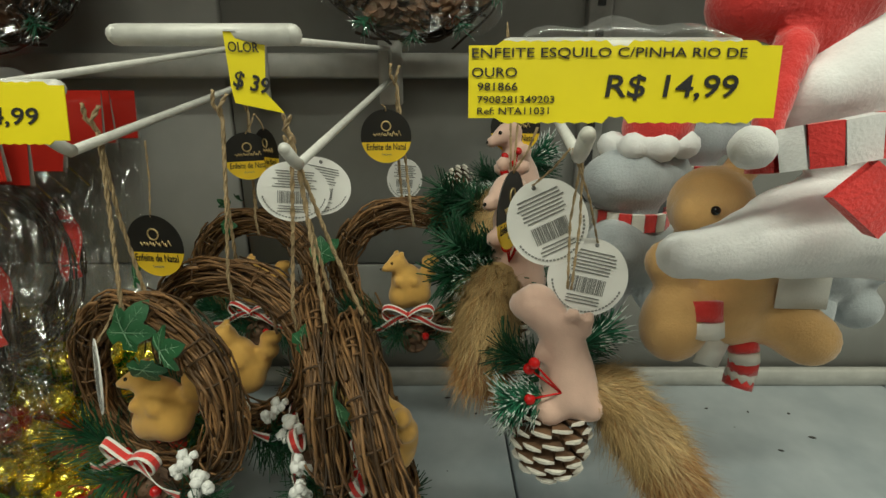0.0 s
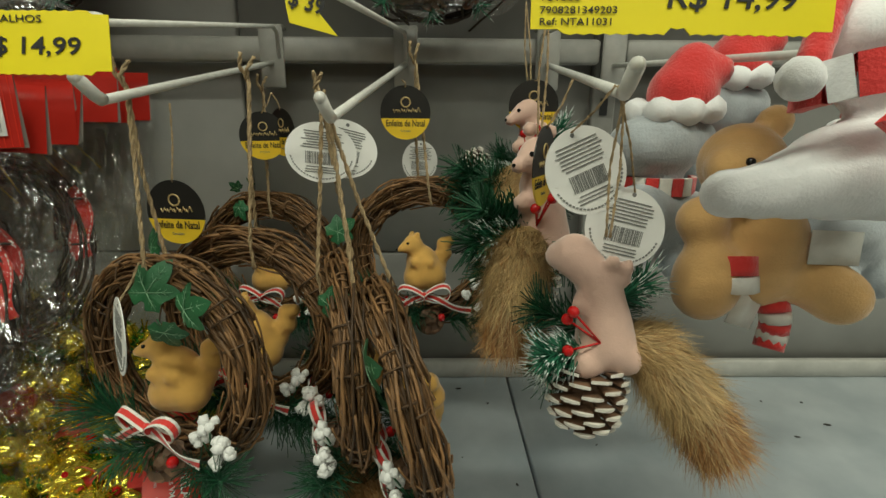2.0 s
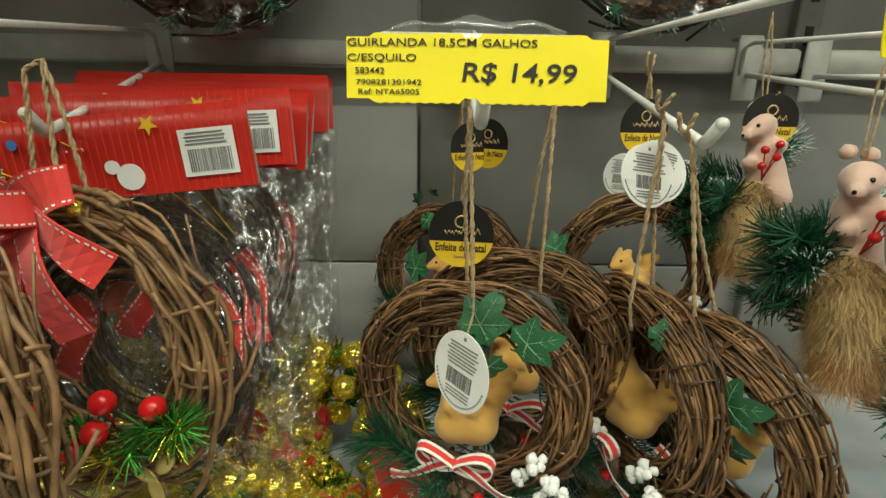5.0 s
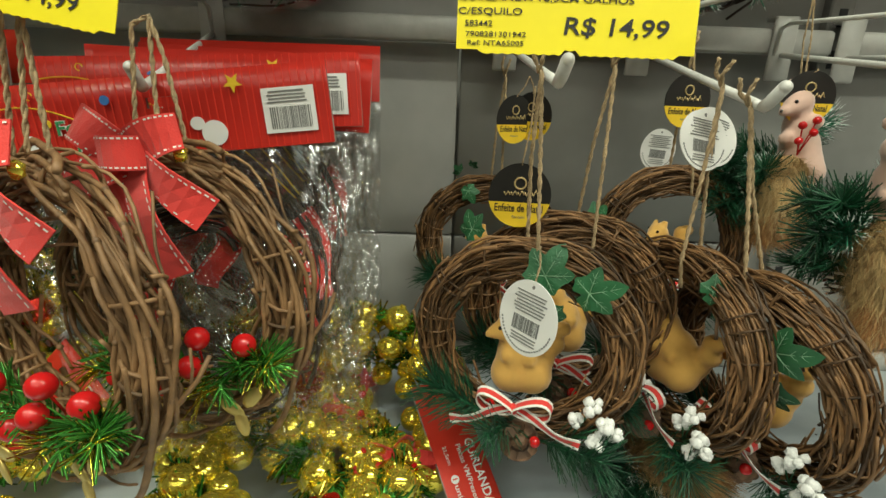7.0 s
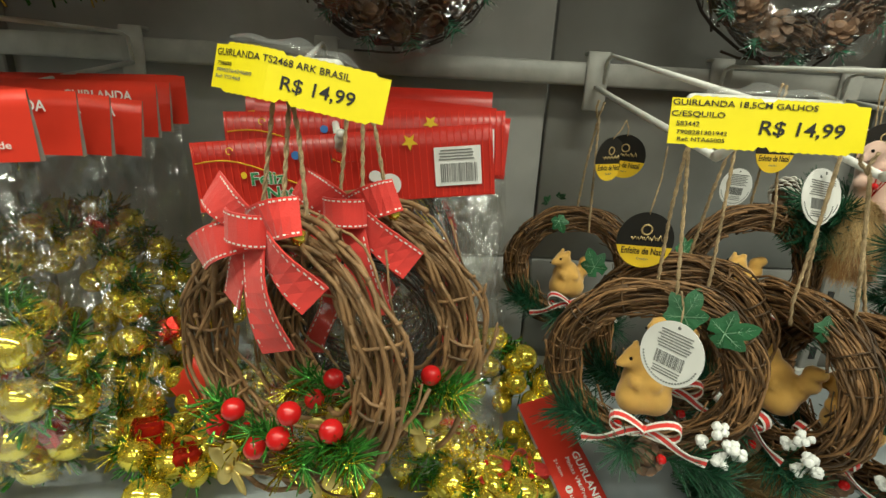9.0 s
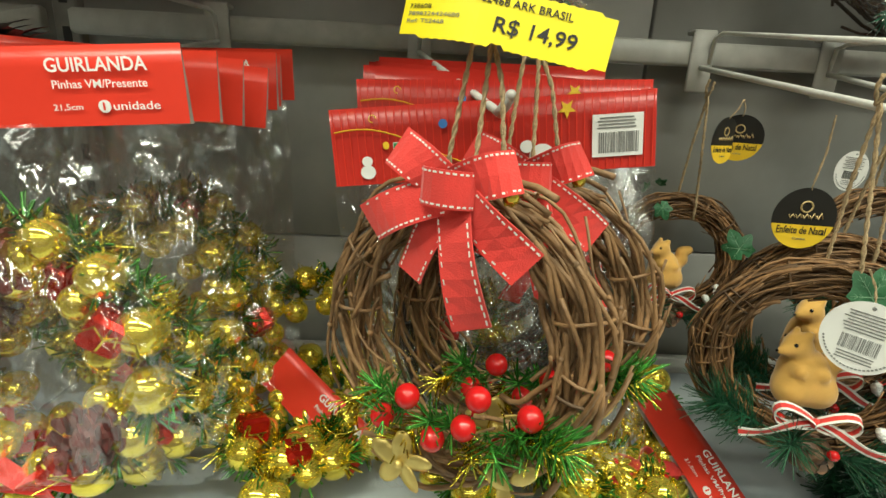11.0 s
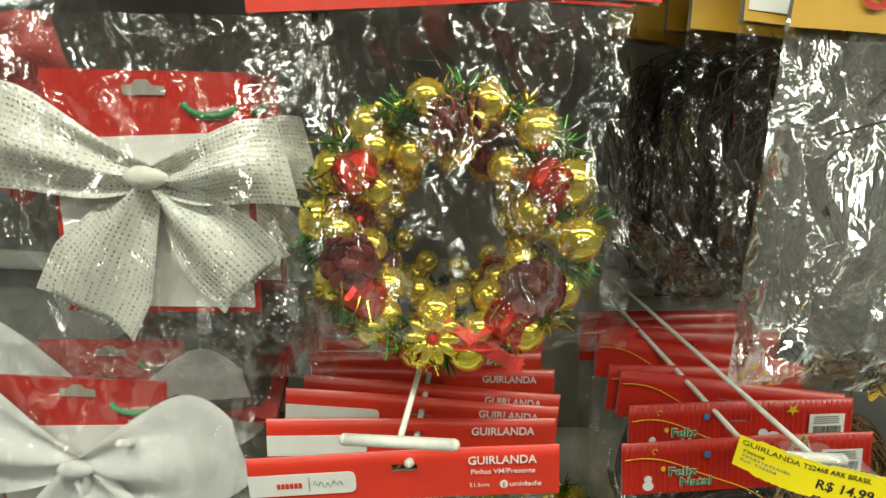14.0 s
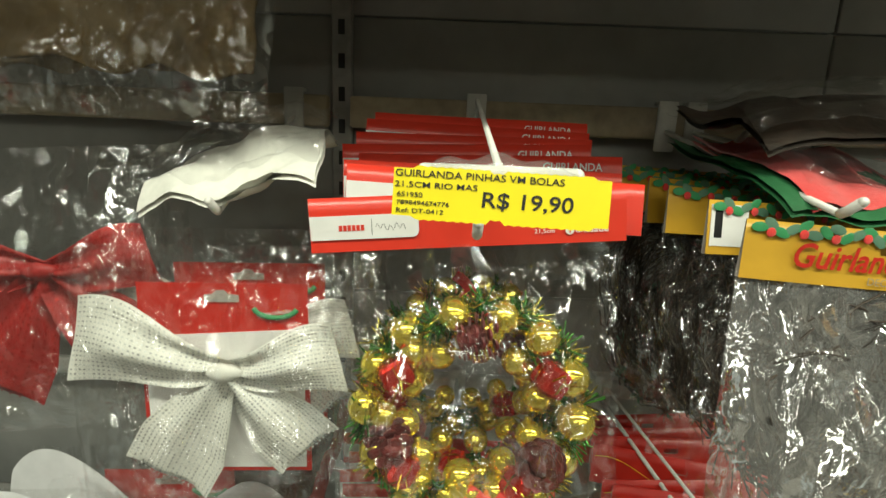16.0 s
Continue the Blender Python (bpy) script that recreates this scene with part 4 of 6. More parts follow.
def cone_squirrel(m, tail, turned=False):
    """turned: the figure shows its back, its head bent away to one side."""
    o = thing("squirrel_ornament", "pink squirrel ornament on a frosted pine cone with fur tail", "ornament", "pine cone squirrel ornaments", m)
    part("pine_cone", pine_cone(0.050, 8, True, 1.5), ["cone", "conetip"], o, "brown pine cone with white tips", pose(-0.008, -0.004, -0.038, -8, 10, 30), False)
    if turned:
        b = [(0.004, 0, 0.004, 0.0225), (0.001, 0, 0.024, 0.0190), (-0.003, 0, 0.042, 0.0165), (-0.012, 0.002, 0.058, 0.0140), (-0.022, 0.006, 0.068, 0.0160), (-0.032, 0.012, 0.066, 0.0090), (-0.001, -0.006, 0.058, 0.0065), (0.000, -0.010, 0.068, 0.0050), (0.010, -0.004, 0.055, 0.0065), (0.011, -0.008, 0.064, 0.0050), (-0.012, -0.010, -0.008, 0.0110), (0.018, -0.008, -0.006, 0.0115), (-0.018, -0.004, 0.034, 0.0060)]
        eyes = None
    else:
        b = [(0.006, 0, 0.000, 0.0235), (0.004, 0, 0.022, 0.0195), (0.000, -0.002, 0.042, 0.0165), (-0.004, -0.004, 0.066, 0.0150), (-0.014, -0.012, 0.063, 0.0095), (-0.023, -0.018, 0.059, 0.0062), (0.008, 0.004, 0.084, 0.0065), (-0.006, 0.010, 0.086, 0.0065), (-0.016, -0.012, 0.030, 0.008), (0.010, -0.014, 0.046, 0.008), (-0.008, -0.012, -0.012, 0.012), (0.016, -0.010, -0.010, 0.012)]
        eyes = lambda g: (g.ball((-0.0135, -0.0195, 0.068), 0.0021, 8, 6, 1), g.ball((-0.0275, -0.0205, 0.0595), 0.0017, 8, 6, 1))
    part("squirrel_figure", blob("ornament_squirrel", b, "pinkflock", 0.0036, eyes), ["pinkflock", "eye"], o, "pale pink flocked squirrel")
    g = fur_tail(tail, [0.014, 0.024, 0.030, 0.018], 21000, 0.028, 3)
    tagged(part("fur_tail", g, ["fur", "furend"], o, "bushy tan fur tail"), kind="stuff")
    g = Geo()
    for k, (bx, wy) in enumerate((((-0.012, -0.004, 0.000), (-1, -0.2, -0.05)), ((-0.010, 0.006, -0.004), (-0.9, 0.1, -0.55)), ((0.010, 0.010, 0.030), (0.85, 0.3, 0.45)))):
        sprig(g, bx, wy, 0.030, 210, 0.026, 0, 1, 10 + k, 0.0005)
    part("pine_sprig", g, ["frost", "frosttip"], o, "frosted green pine sprig")
    g = Geo()
    for k, (bx, wy) in enumerate((((-0.004, 0.012, 0.004), (-0.9, 0.5, 0.35)), ((-0.004, 0.014, -0.016), (-0.5, 0.6, -0.7)), ((0.004, 0.014, 0.010), (0.6, 0.7, 0.2)))):
        sprig(g, bx, wy, 0.045, 200, 0.026, 0, None, 30 + k, 0.0005)
    part("dark_sprig", g, "needle", o, "dark green pine sprig")
    for c in ((-0.026, -0.016, 0.034), (-0.028, -0.010, 0.026), (-0.027, -0.014, 0.004)) if turned else ((-0.010, -0.030, 0.044), (0.000, -0.032, 0.036), (-0.012, -0.030, 0.028), (0.004, -0.028, 0.048)):
        g = Geo()
        g.ball(c, 0.0042, 12, 8)
        g.tube([c, (-0.006, -0.018, 0.012)], 0.0008, 4)
        part("berry", g, "berry", o, "glossy red berry")
    g = Geo(); cord(g, [(0.0, 0.0, 0.082), (0.002, 0.0, 0.130), (0.0, 0.0, 0.176), (-0.004, 0.002, 0.130), (-0.002, 0.002, 0.082)], 0.0008); part("hanging_cord", g, "jute", o)
    return o


orn = cone_squirrel(pose(0.078, 0.268, 1.070, 0, 0, 0) @ Matrix.Scale(0.88, 4), [(0.014, 0.006, 0.004), (0.036, 0.002, -0.002), (0.062, -0.008, -0.032), (0.088, -0.018, -0.070)], True)
orn2 = cone_squirrel(pose(0.056, 0.376, 1.118, 0, 0, 8), [(-0.010, -0.014, 0.004), (-0.022, -0.030, -0.010), (-0.030, -0.044, -0.036), (-0.032, -0.050, -0.066)])
orn3 = copy_thing(orn2, pose(0.084, 0.528, 1.155, 0, -6, -10))
for owner, cones, needles in ((orn3, ((0.020, 0.575, 1.158), (0.040, 0.520, 1.120), (0.070, 0.500, 1.098)), ((0.030, 0.530, 1.140), (0.060, 0.510, 1.130))), (orn2, ((0.060, 0.420, 1.085),), ((0.040, 0.380, 1.120), (0.070, 0.390, 1.110)))):
    inv = owner.matrix_basis.inverted()
    for k, c in enumerate(cones):
        part("pine_cone", pine_cone(0.036, 8, True, 1.0), ["cone", "conetip"], owner, "brown pine cone with white tips", inv @ pose(*c, 30 * k, 70, 40), False)
    for k, c in enumerate(needles):
        g = Geo()
        for j, way in enumerate(((-0.9, -0.2, -0.2), (-0.5, -0.4, -0.8), (0.7, -0.3, -0.5), (-0.7, -0.3, 0.5))):
            sprig(g, (0, 0, 0), way, 0.040, 170, 0.028, 0, None, 90 + 7 * k + j, 0.0006)
        part("dark_sprig", g, "needle", owner, "dark green pine sprig", inv @ pose(*c))
hang_tag(orn, "white", (0.064, 0.281, 1.181), (-8, -24, 6), 11, 0.0250, 0.0272, (0.066, 0.250, 1.228))
hang_tag(orn, "white", (0.091, 0.279, 1.146), (-8, 14, 4), 13, 0.0265, 0.0250, (0.068, 0.252, 1.228))
hang_tag(orn2, "brand", (0.047, 0.320, 1.180), (0, 0, 62), top=(0.060, 0.310, 1.236))
hang_tag(orn3, "brand", (0.077, 0.520, 1.226), (0, 0, -10), top=(0.080, 0.520, 1.255))
lying = copy_thing(orn2, pose(-0.085, 0.400, 0.862, -84, 0, 30))

# ---- bags with printed header cards ----
def film_bag(parent, w, h, seed, bulge=0.02, material="film", z0=0.0, back=True, taper=0.03):
    """A clear pouch that hangs below z0, with creases pressed into the film."""
    off = seed * 7.3

    def skin(sign, crease):
        def fn(u, v):
            x, z = (u - 0.5) * w * (1 - taper * v * (1 if u < 0.5 else 0.6)), z0 - v * h
            edge = min(1.0, 6 * min(u, 1 - u)) * min(1.0, 5 * (1 - v))
            body = bulge * max(0.0, math.sin(math.pi * u)) ** 0.4 * min(1.0, 1.6 * v) * (1 if v < 0.85 else (1 - v) / 0.15)
            p = Vector((x * 16 + off, z * 9 + off, sign))
            c = noise.noise(p) * 0.6 + noise.noise(p * 2.7 + Vector((3, 1, 0))) * 0.35 + abs(noise.noise(Vector((x * 40 + z * 22 + off, z * 12, 2.0)))) * 0.5
            return Vector((x + 0.004 * noise.noise(Vector((off, z * 14, 1))), sign * (0.002 + body) + crease * c * (0.35 + 0.65 * edge), z + (0.006 * noise.noise(Vector((x * 20, off, 0))) if v > 0.9 else 0)))
        return fn

    g = Geo()
    g.sheet(skin(-1, 0.007), 44, 52)
    if back:
        g.sheet(skin(1, 0.004), 16, 16)
    f = part("film_pouch", g, material, parent, "clear crinkled plastic film")
    f.visible_shadow = False
    return f


def header_geo(w, h, hole=True, thick=0.0012, wave=0.0015, seed=1):
    """A folded card with a hang hole near its top edge."""
    g = Geo()
    hx, hz, hw, hh = 0.0, h * 0.16, 0.014, 0.004

    def bend(x, z):
        return wave * math.sin(x / w * 5 + seed) - 0.002 * (0.5 + z / h)

    xs = [-w / 2 + w * i / 24 for i in range(25)]
    zs = [-h / 2, -h * 0.25, hz - hh, hz + hh, h / 2]
    for sign, slot in ((-1, 0), (1, 1)):
        o = len(g.v)
        for z in zs:
            for x in xs:
                g.v.append((x, bend(x, z) + sign * (thick / 2 + 0.0022 * (0.5 - z / h)), z))
        for j in range(len(zs) - 1):
            for i in range(24):
                if hole and j == 2 and 11 <= i <= 12:
                    continue
                q = (o + j * 25 + i, o + j * 25 + i + 1, o + (j + 1) * 25 + i + 1, o + (j + 1) * 25 + i)
                g.f.append(q if sign < 0 else q[::-1])
                g.s.append(slot)
    n = len(g.v) // 2
    for i in range(24):
        g.f.append((4 * 25 + i, 4 * 25 + i + 1, n + 4 * 25 + i + 1, n + 4 * 25 + i))
        g.s.append(0)
    return g, bend


def on_card(me_or_geo, mats, parent, bend, x, z, label, lift=0.0038):
    """Print laid on a header's front face."""
    me = me_or_geo.mesh("print", mats, False) if isinstance(me_or_geo, Geo) else me_or_geo
    for v in me.vertices:
        q = v.co
        v.co = (q.x + x, q.y + bend(q.x + x, q.z + z) - lift, q.z + z)
    return part("print", me, None, parent, label)


def text(body, w, m, b=0.0, h=0.0, lean=0.0):
    return lettering(body, w, m, b, h, lean)


def white_red_header(parent, w=0.291, h=0.050, detail=True, seed=1, panel=True, tx=0.0):
    g, bend = header_geo(w, h, panel, seed=seed)
    hd = part("header_card", g, ["red_card", "cardback"], parent, "red and white folded header card")
    if panel:
        g = Geo()
        x0, x1, z0, z1, r = -w / 2 + 0.0008, -w / 2 + 0.100, -0.0135, 0.0085, 0.006
        pts = [(x0, z0), (x0, z1)] + [(x1 - r + r * math.sin(a), z1 - r + r * math.cos(a)) for a in (0, 0.5, 1.0, 1.57)] + [(x1 - r + r * math.cos(a), z0 + r - r * math.sin(a)) for a in (0, 0.5, 1.0, 1.57)]
        g.card([(a, b) for a, b in pts], 0.0006)
        on_card(g, "white", hd, bend, 0, 0, "white panel")
    if detail and panel:
        g = Geo()
        for k in range(6):
            g.box((-0.117 + k * 0.0040, 0, -0.003), (0.0030, 0.0005, 0.0052))
        on_card(g, "red_card", hd, bend, 0, 0, "small red mark", 0.0044)
        g = Geo()
        g.box((-0.0885, 0, -0.0025), (0.0005, 0.0005, 0.015))
        g.tube([(-0.085 + 0.0016 * i, 0, -0.003 + 0.0030 * math.sin(i * 1.7) + 0.0012 * math.sin(i * 0.6)) for i in range(18)], 0.0003, 4)
        on_card(g, "greyink", hd, bend, 0, 0, "thin grey script mark", 0.0044)
    on_card(text("GUIRLANDA", 0.0640, "white", 0.016, 0.0088), None, hd, bend, tx + 0.060, 0.0085, "white printed words")
    if detail:
        on_card(text("Pinhas VM/Presente", 0.0600, "white", 0.006, 0.0052), None, hd, bend, tx + 0.0625, -0.0015, "white printed words")
        on_card(text("21,5cm", 0.0185, "white", 0.004, 0.0044), None, hd, bend, tx + 0.0605, -0.0155, "white printed words")
        g = Geo(); g.card(oval(0.0040, 0.0040, 20), 0.0006); on_card(g, "white", hd, bend, tx + 0.0930, -0.0130, "white dot")
        on_card(text("1", 0.0013, "red_card", 0.01, 0.0048), None, hd, bend, tx + 0.0923, -0.0154, "red number", 0.0046)
        on_card(text("unidade", 0.0300, "white", 0.006, 0.0052), None, hd, bend, tx + 0.0985, -0.0155, "white printed words")
    return hd


def gift(g, c, s, turn):
    g.box(c, (s, s, s), 0, turn, s * 0.12)
    for k in (0, 1):
        pts = [Vector(c) + turn @ Vector((s * 0.53 * math.cos(a * 0.785 + 0.39) * 1.2, 0, s * 0.53 * math.sin(a * 0.785 + 0.39) * 1.2)) for a in range(9)]
        if k:
            pts = [Vector(c) + turn @ Vector((0, s * 0.64 * math.cos(a * 0.785 + 0.39), s * 0.64 * math.sin(a * 0.785 + 0.39))) for a in range(9)]
        g.tube(pts, s * 0.035, 4, 1)
    for a in (-0.6, 0.3, 1.0):
        g.tube([Vector(c) + turn @ Vector((0, -s * 0.6, 0.1 * s)), Vector(c) + turn @ Vector((a * s * 0.6, -s * 0.85, s * 0.5)), Vector(c) + turn @ Vector((a * s * 0.9, -s * 0.7, s * 0.1))], s * 0.03, 4, 1)


def ball_garland(m, plain=False):
    """A ring of gold balls, tinsel, wine cones and small gifts."""
    w = thing("ball_garland", "wreath of gold balls and green tinsel" if plain else "wreath of gold balls, wine pine cones and red gifts", "wreath", "gold ball wreaths", m)
    rng = random.Random(8)
    balls = [(0.098, 14, 0.0165, 0.0), (0.064, 10, 0.0148, 0.2), (0.082, 7, 0.0135, 0.5)]
    for R, n, r, ph in balls:
        for i in range(n):
            a = 6.283 * i / n + ph + rng.uniform(-0.06, 0.06)
            g = Geo()
            g.ball((0, 0, 0), r * rng.uniform(0.9, 1.08), 18, 12)
            q = r * 0.95
            g.tube([(0, 0, q), (0, 0, q + 0.003)], r * 0.24, 8)
            part("gold_ball", g, "gold", w, m=pose(R * math.cos(a), rng.uniform(-0.012, 0.0) - (0.006 if R > 0.07 else 0), R * math.sin(a), rng.uniform(-90, 90), 0, rng.uniform(0, 360)))
    g = Geo()
    for i in range(46):
        a = 6.283 * i / 46
        c = (0.084 * math.cos(a), 0.002, 0.080 * math.sin(a))
        d = (math.cos(a) + rng.uniform(-0.8, 0.8), rng.uniform(-1.1, -0.2), math.sin(a) + rng.uniform(-0.8, 0.8))
        sprig(g, c, d, 0.026, 34, 0.022, 0 if i % 2 else 1, None, i, 0.0012)
    part("tinsel", g, ["tinsel", "goldtinsel"], w, "green and gold foil tinsel")
    for a in () if plain else (92, 198, 330):
        part("pine_cone", pine_cone(0.037, 6, False, 1.9), ["conewine", "conewine"], w, "dark wine pine cone", pose(0.078 * math.cos(radians(a)), -0.026, 0.078 * math.sin(radians(a)), 80, 0, a), False)
    for a in (150,) if plain else (30, 150, 218, 305):
        g = Geo(); gift(g, (0, 0, 0), 0.027, rot(10, a, 20)); part("gift_box", g, ["redfoil", "goldtinsel"], w, "red foil gift box with gold string", pose(0.082 * math.cos(radians(a)), -0.022, 0.082 * math.sin(radians(a))), False)
    g = Geo()
    for k in range(10):
        a = 0.628 * k
        g.ball((0.013 * math.cos(a), -0.004, 0.013 * math.sin(a)), 0.010, 8, 6, stretch=(1, 0.25, 0.42), turn=rot(0, -math.degrees(a), 0))
    g.ball((0, -0.007, 0), 0.004, 8, 6, 1)
    part("gold_flower", g, ["gold", "berry"], w, "gold foil flower", pose(-0.010, -0.026, -0.080))
    g = Geo(); loop_bow(g, 0.026, 0.014, (0, 0), ((-1, -1.5, -0.3), (1, 1.6, -0.7)), 0.35); part("ribbon_bow", g, "redcloth", w, "red ribbon bow", pose(0.018, -0.022, -0.084), False)
    g = Geo(); g.tube([(0.030 * math.cos(a * 0.37) - 0.015, -0.024 - 0.004 * math.sin(a), 0.082 + 0.016 * math.sin(a * 0.37)) for a in range(18)], 0.0006, 4); part("hanging_loop", g, "gold", w, "gold elastic loop")
    return w


def garland_pack(m, seed, full, film_mat="film_milky", detail=True, back=False):
    p = thing("garland_pack", "clear bag of gold ball wreath with red header card", "decoration pack", "packed gold ball wreaths", m)
    hd = white_red_header(p, detail=detail, seed=seed)
    if full:
        film_bag(p, 0.283, 0.275, seed, 0.046, film_mat, -0.023, back)
    return p


def stack(base, make, count, step, seed, jitter=0.012):
    """Repeats of a pack one behind another along its hook."""
    rng = random.Random(seed)
    for k in range(1, count + 1):
        make(pose(base[0] + rng.uniform(-jitter, jitter) + step[0] * k, base[1] + step[1] * k, base[2] + rng.uniform(-0.004, 0.006) + step[2] * k, rng.uniform(-10, -2), rng.uniform(-3, 3), rng.uniform(-6, 6)), seed + k)


garland_low = garland_pack(pose(-0.883, 0.306, 1.207, -4, -4.2, 3), 1, True)
gar = ball_garland(pose(-0.884, 0.312, 1.012, -4, 8, 3))
gar.scale = (1.06, 1.06, 1.06)
copy_thing(gar, pose(-0.878, 0.372, 0.975, -4, 60, -6))
garland_high = garland_pack(pose(-0.862, 0.306, 1.637, -4, -4.5, 2), 2, True)
copy_thing(gar, pose(-0.850, 0.312, 1.443, -4, 0, 2))
copy_thing(gar, pose(-0.850, 0.372, 1.432, -4, 130, 4))
packs = garland_pack(pose(-0.880, 0.345, 1.215, -6, -1, 4), 3, False, detail=False)
rng = random.Random(5)
for k in range(6):
    low = copy_thing(packs, pose(-0.876 + rng.uniform(-0.014, 0.014), 0.375 + 0.032 * k, 1.219 + 0.004 * k + rng.uniform(-0.005, 0.005), rng.uniform(-14, -3), rng.uniform(-3, 3), rng.uniform(-5, 5)))
    if k in (0, 2, 4):
        film_bag(low, 0.278, 0.285, 30 + k, 0.016, "film_old", -0.022, False)
for k in range(7):
    copy_thing(packs, pose(-0.850 + rng.uniform(-0.014, 0.014), 0.338 + 0.034 * k, 1.650 + 0.011 * k + rng.uniform(-0.004, 0.004), rng.uniform(-14, -3), rng.uniform(-2, 2), rng.uniform(-4, 4)))
plain = ball_garland(pose(-0.882, 0.46, 1.005, 0, 20, 5), True)
copy_thing(plain, pose(-0.876, 0.54, 1.005, 0, 70, 5))
copy_thing(plain, pose(-0.850, 0.47, 1.432, 0, 200, 5))


# ---- grapevine wreaths ----
def stitched(g, pts, width, across, slot_cloth=0, slot_stitch=1, th=0.0011):
    g.ribbon(pts, width, th, across, (slot_cloth,) * 2)
    pts = [Vector(p) for p in pts]
    for e in (-0.42, 0.42):
        for i in range(len(pts) - 1):
            d = (pts[i + 1] - pts[i]).normalized()
            a = (Vector(across[i]) - d * Vector(across[i]).dot(d)).normalized()
            nn = d.cross(a).normalized()
            for f in (0.0, 0.5):
                c = pts[i].lerp(pts[i + 1], f + 0.15) + a * width * e
                q = d * (pts[i + 1] - pts[i]).length * 0.16
                for s in (-1, 1):
                    w = a * 0.00055
                    lift = nn * s * (th * 0.5 + 0.0003)
                    g.add([c - q - w + lift, c - q + w + lift, c + q + w + lift, c + q - w + lift], [(0, 1, 2, 3)], slot_stitch)


def felt_bow(scale=1.0):
    g = Geo()
    for ang, L, wd, fwd in ((198, 0.056, 0.025, 0.010), (140, 0.050, 0.025, 0.008), (35, 0.046, 0.025, 0.012), (-72, 0.072, 0.024, 0.014), (-28, 0.056, 0.025, 0.010), (-118, 0.052, 0.020, 0.004)):
        a = radians(ang)
        pts, ac = [], []
        for j in range(9):
            u = j / 8
            r = L * u
            pts.append((r * math.cos(a) * scale, (-fwd * math.sin(2.6 * u) - 0.006 + 0.004 * u) * scale, (r * math.sin(a) - 0.010 * u * u) * scale))
            ac.append((-math.sin(a), 0.25 * math.sin(4 * u + ang), math.cos(a)))
        stitched(g, pts, wd * scale, ac)
    pts = [(0.0 + 0.016 * math.sin(t) * scale, -0.013 * scale - 0.009 * math.cos(t) * scale, 0.003) for t in (-1.4, -0.9, -0.4, 0.1, 0.6, 1.1, 1.5)]
    stitched(g, pts, 0.021 * scale, [(0, 0, 1)] * 7)
    return g


def vine_wreath(m):
    w = thing("grapevine_wreath", "tan grapevine wreath with red stitched bow and berries", "wreath", "grapevine wreaths", m)
    twigs = []
    part("binding_vine", twig_ring(0.082, 0.0165, 44, 0.0019, 21, 44, 1.12, 0.85, 6, 9, 0.9, (0.2, 1.7), 0.30, twigs), "vine", w, "thin binding vines")
    for one in twigs:
        part("vine", one, "vine", w)
    part("felt_bow", felt_bow(), ["redcloth", "whitecloth"], w, "red felt bow with white stitching", pose(-0.004, -0.020, 0.098), False)
    g = Geo(); g.ball((0, 0, 0), 0.0052, 8, 6, stretch=(1, 0.7, 1), lump=0.5); part("bell", g, "gold", w, "small gold bell", pose(0.030, -0.026, 0.100))
    g = Geo()
    for k in range(9):
        sprig(g, (-0.045 + 0.011 * k, -0.014, -0.058 + 0.004 * math.sin(k)), (-0.6 + 0.15 * k, -0.7, 0.5 * math.sin(k * 1.7) + 0.2), 0.026, 42, 0.018, 0 if k % 3 else 1, None, 40 + k, 0.0007)
    sprig(g, (0.050, -0.012, -0.046), (0.8, -0.5, 0.25), 0.04, 110, 0.022, 0, None, 71, 0.0007)
    sprig(g, (0.050, -0.014, -0.046), (0.8, -0.6, 0.15), 0.04, 50, 0.020, 1, None, 72, 0.0007)
    part("tinsel_sprig", g, ["tinsel", "goldtinsel"], w, "green and gold tinsel sprig")
    for c in ((-0.035, -0.034, -0.056), (-0.017, -0.036, -0.034), (0.003, -0.036, -0.058), (0.022, -0.034, -0.044), (0.028, -0.030, -0.024), (0.060, -0.026, -0.028)):
        g = Geo(); g.ball(c, 0.0082, 16, 12); g.tube([c, (c[0] * 0.6, -0.012, -0.062)], 0.0009, 5, 1); part("berry", g, ["berry", "berry"], w)
    g = Geo()
    for k in range(5):
        a = 1.2566 * k + 0.3
        g.ball((0.011 * math.cos(a), 0, 0.011 * math.sin(a)), 0.0125, 10, 6, stretch=(1, 0.16, 0.55), turn=rot(12, -math.degrees(a), 0))
    g.ball((0, -0.003, 0), 0.003, 8, 6)
    part("gold_flower", g, "goldmatt", w, "matt gold flower", pose(-0.016, -0.040, -0.080))
    for x, z, a in ((0.045, -0.078, 30), (0.062, -0.068, -50), (0.052, -0.090, 80)):
        g = Geo(); g.ball((0, 0, 0), 0.011, 10, 6, stretch=(1, 0.14, 0.5)); part("gold_leaf", g, "goldmatt", w, "matt gold leaf", pose(x, -0.026, z, 0, a, 0))
    g = Geo(); cord(g, [(-0.020, -0.004, 0.100), (-0.010, -0.004, 0.180), (0.0, 0.0, 0.186), (0.010, -0.003, 0.16), (0.020, -0.004, 0.100)]); cord(g, [(0, 0, 0.186), (0.0, -0.006, 0.104)]); part("hanging_cord", g, "jute", w)
    return w


vine = vine_wreath(pose(-0.552, 0.272, 1.066, -2, 2, -25))
copy_thing(vine, pose(-0.500, 0.322, 1.068, -2, -2, -10))


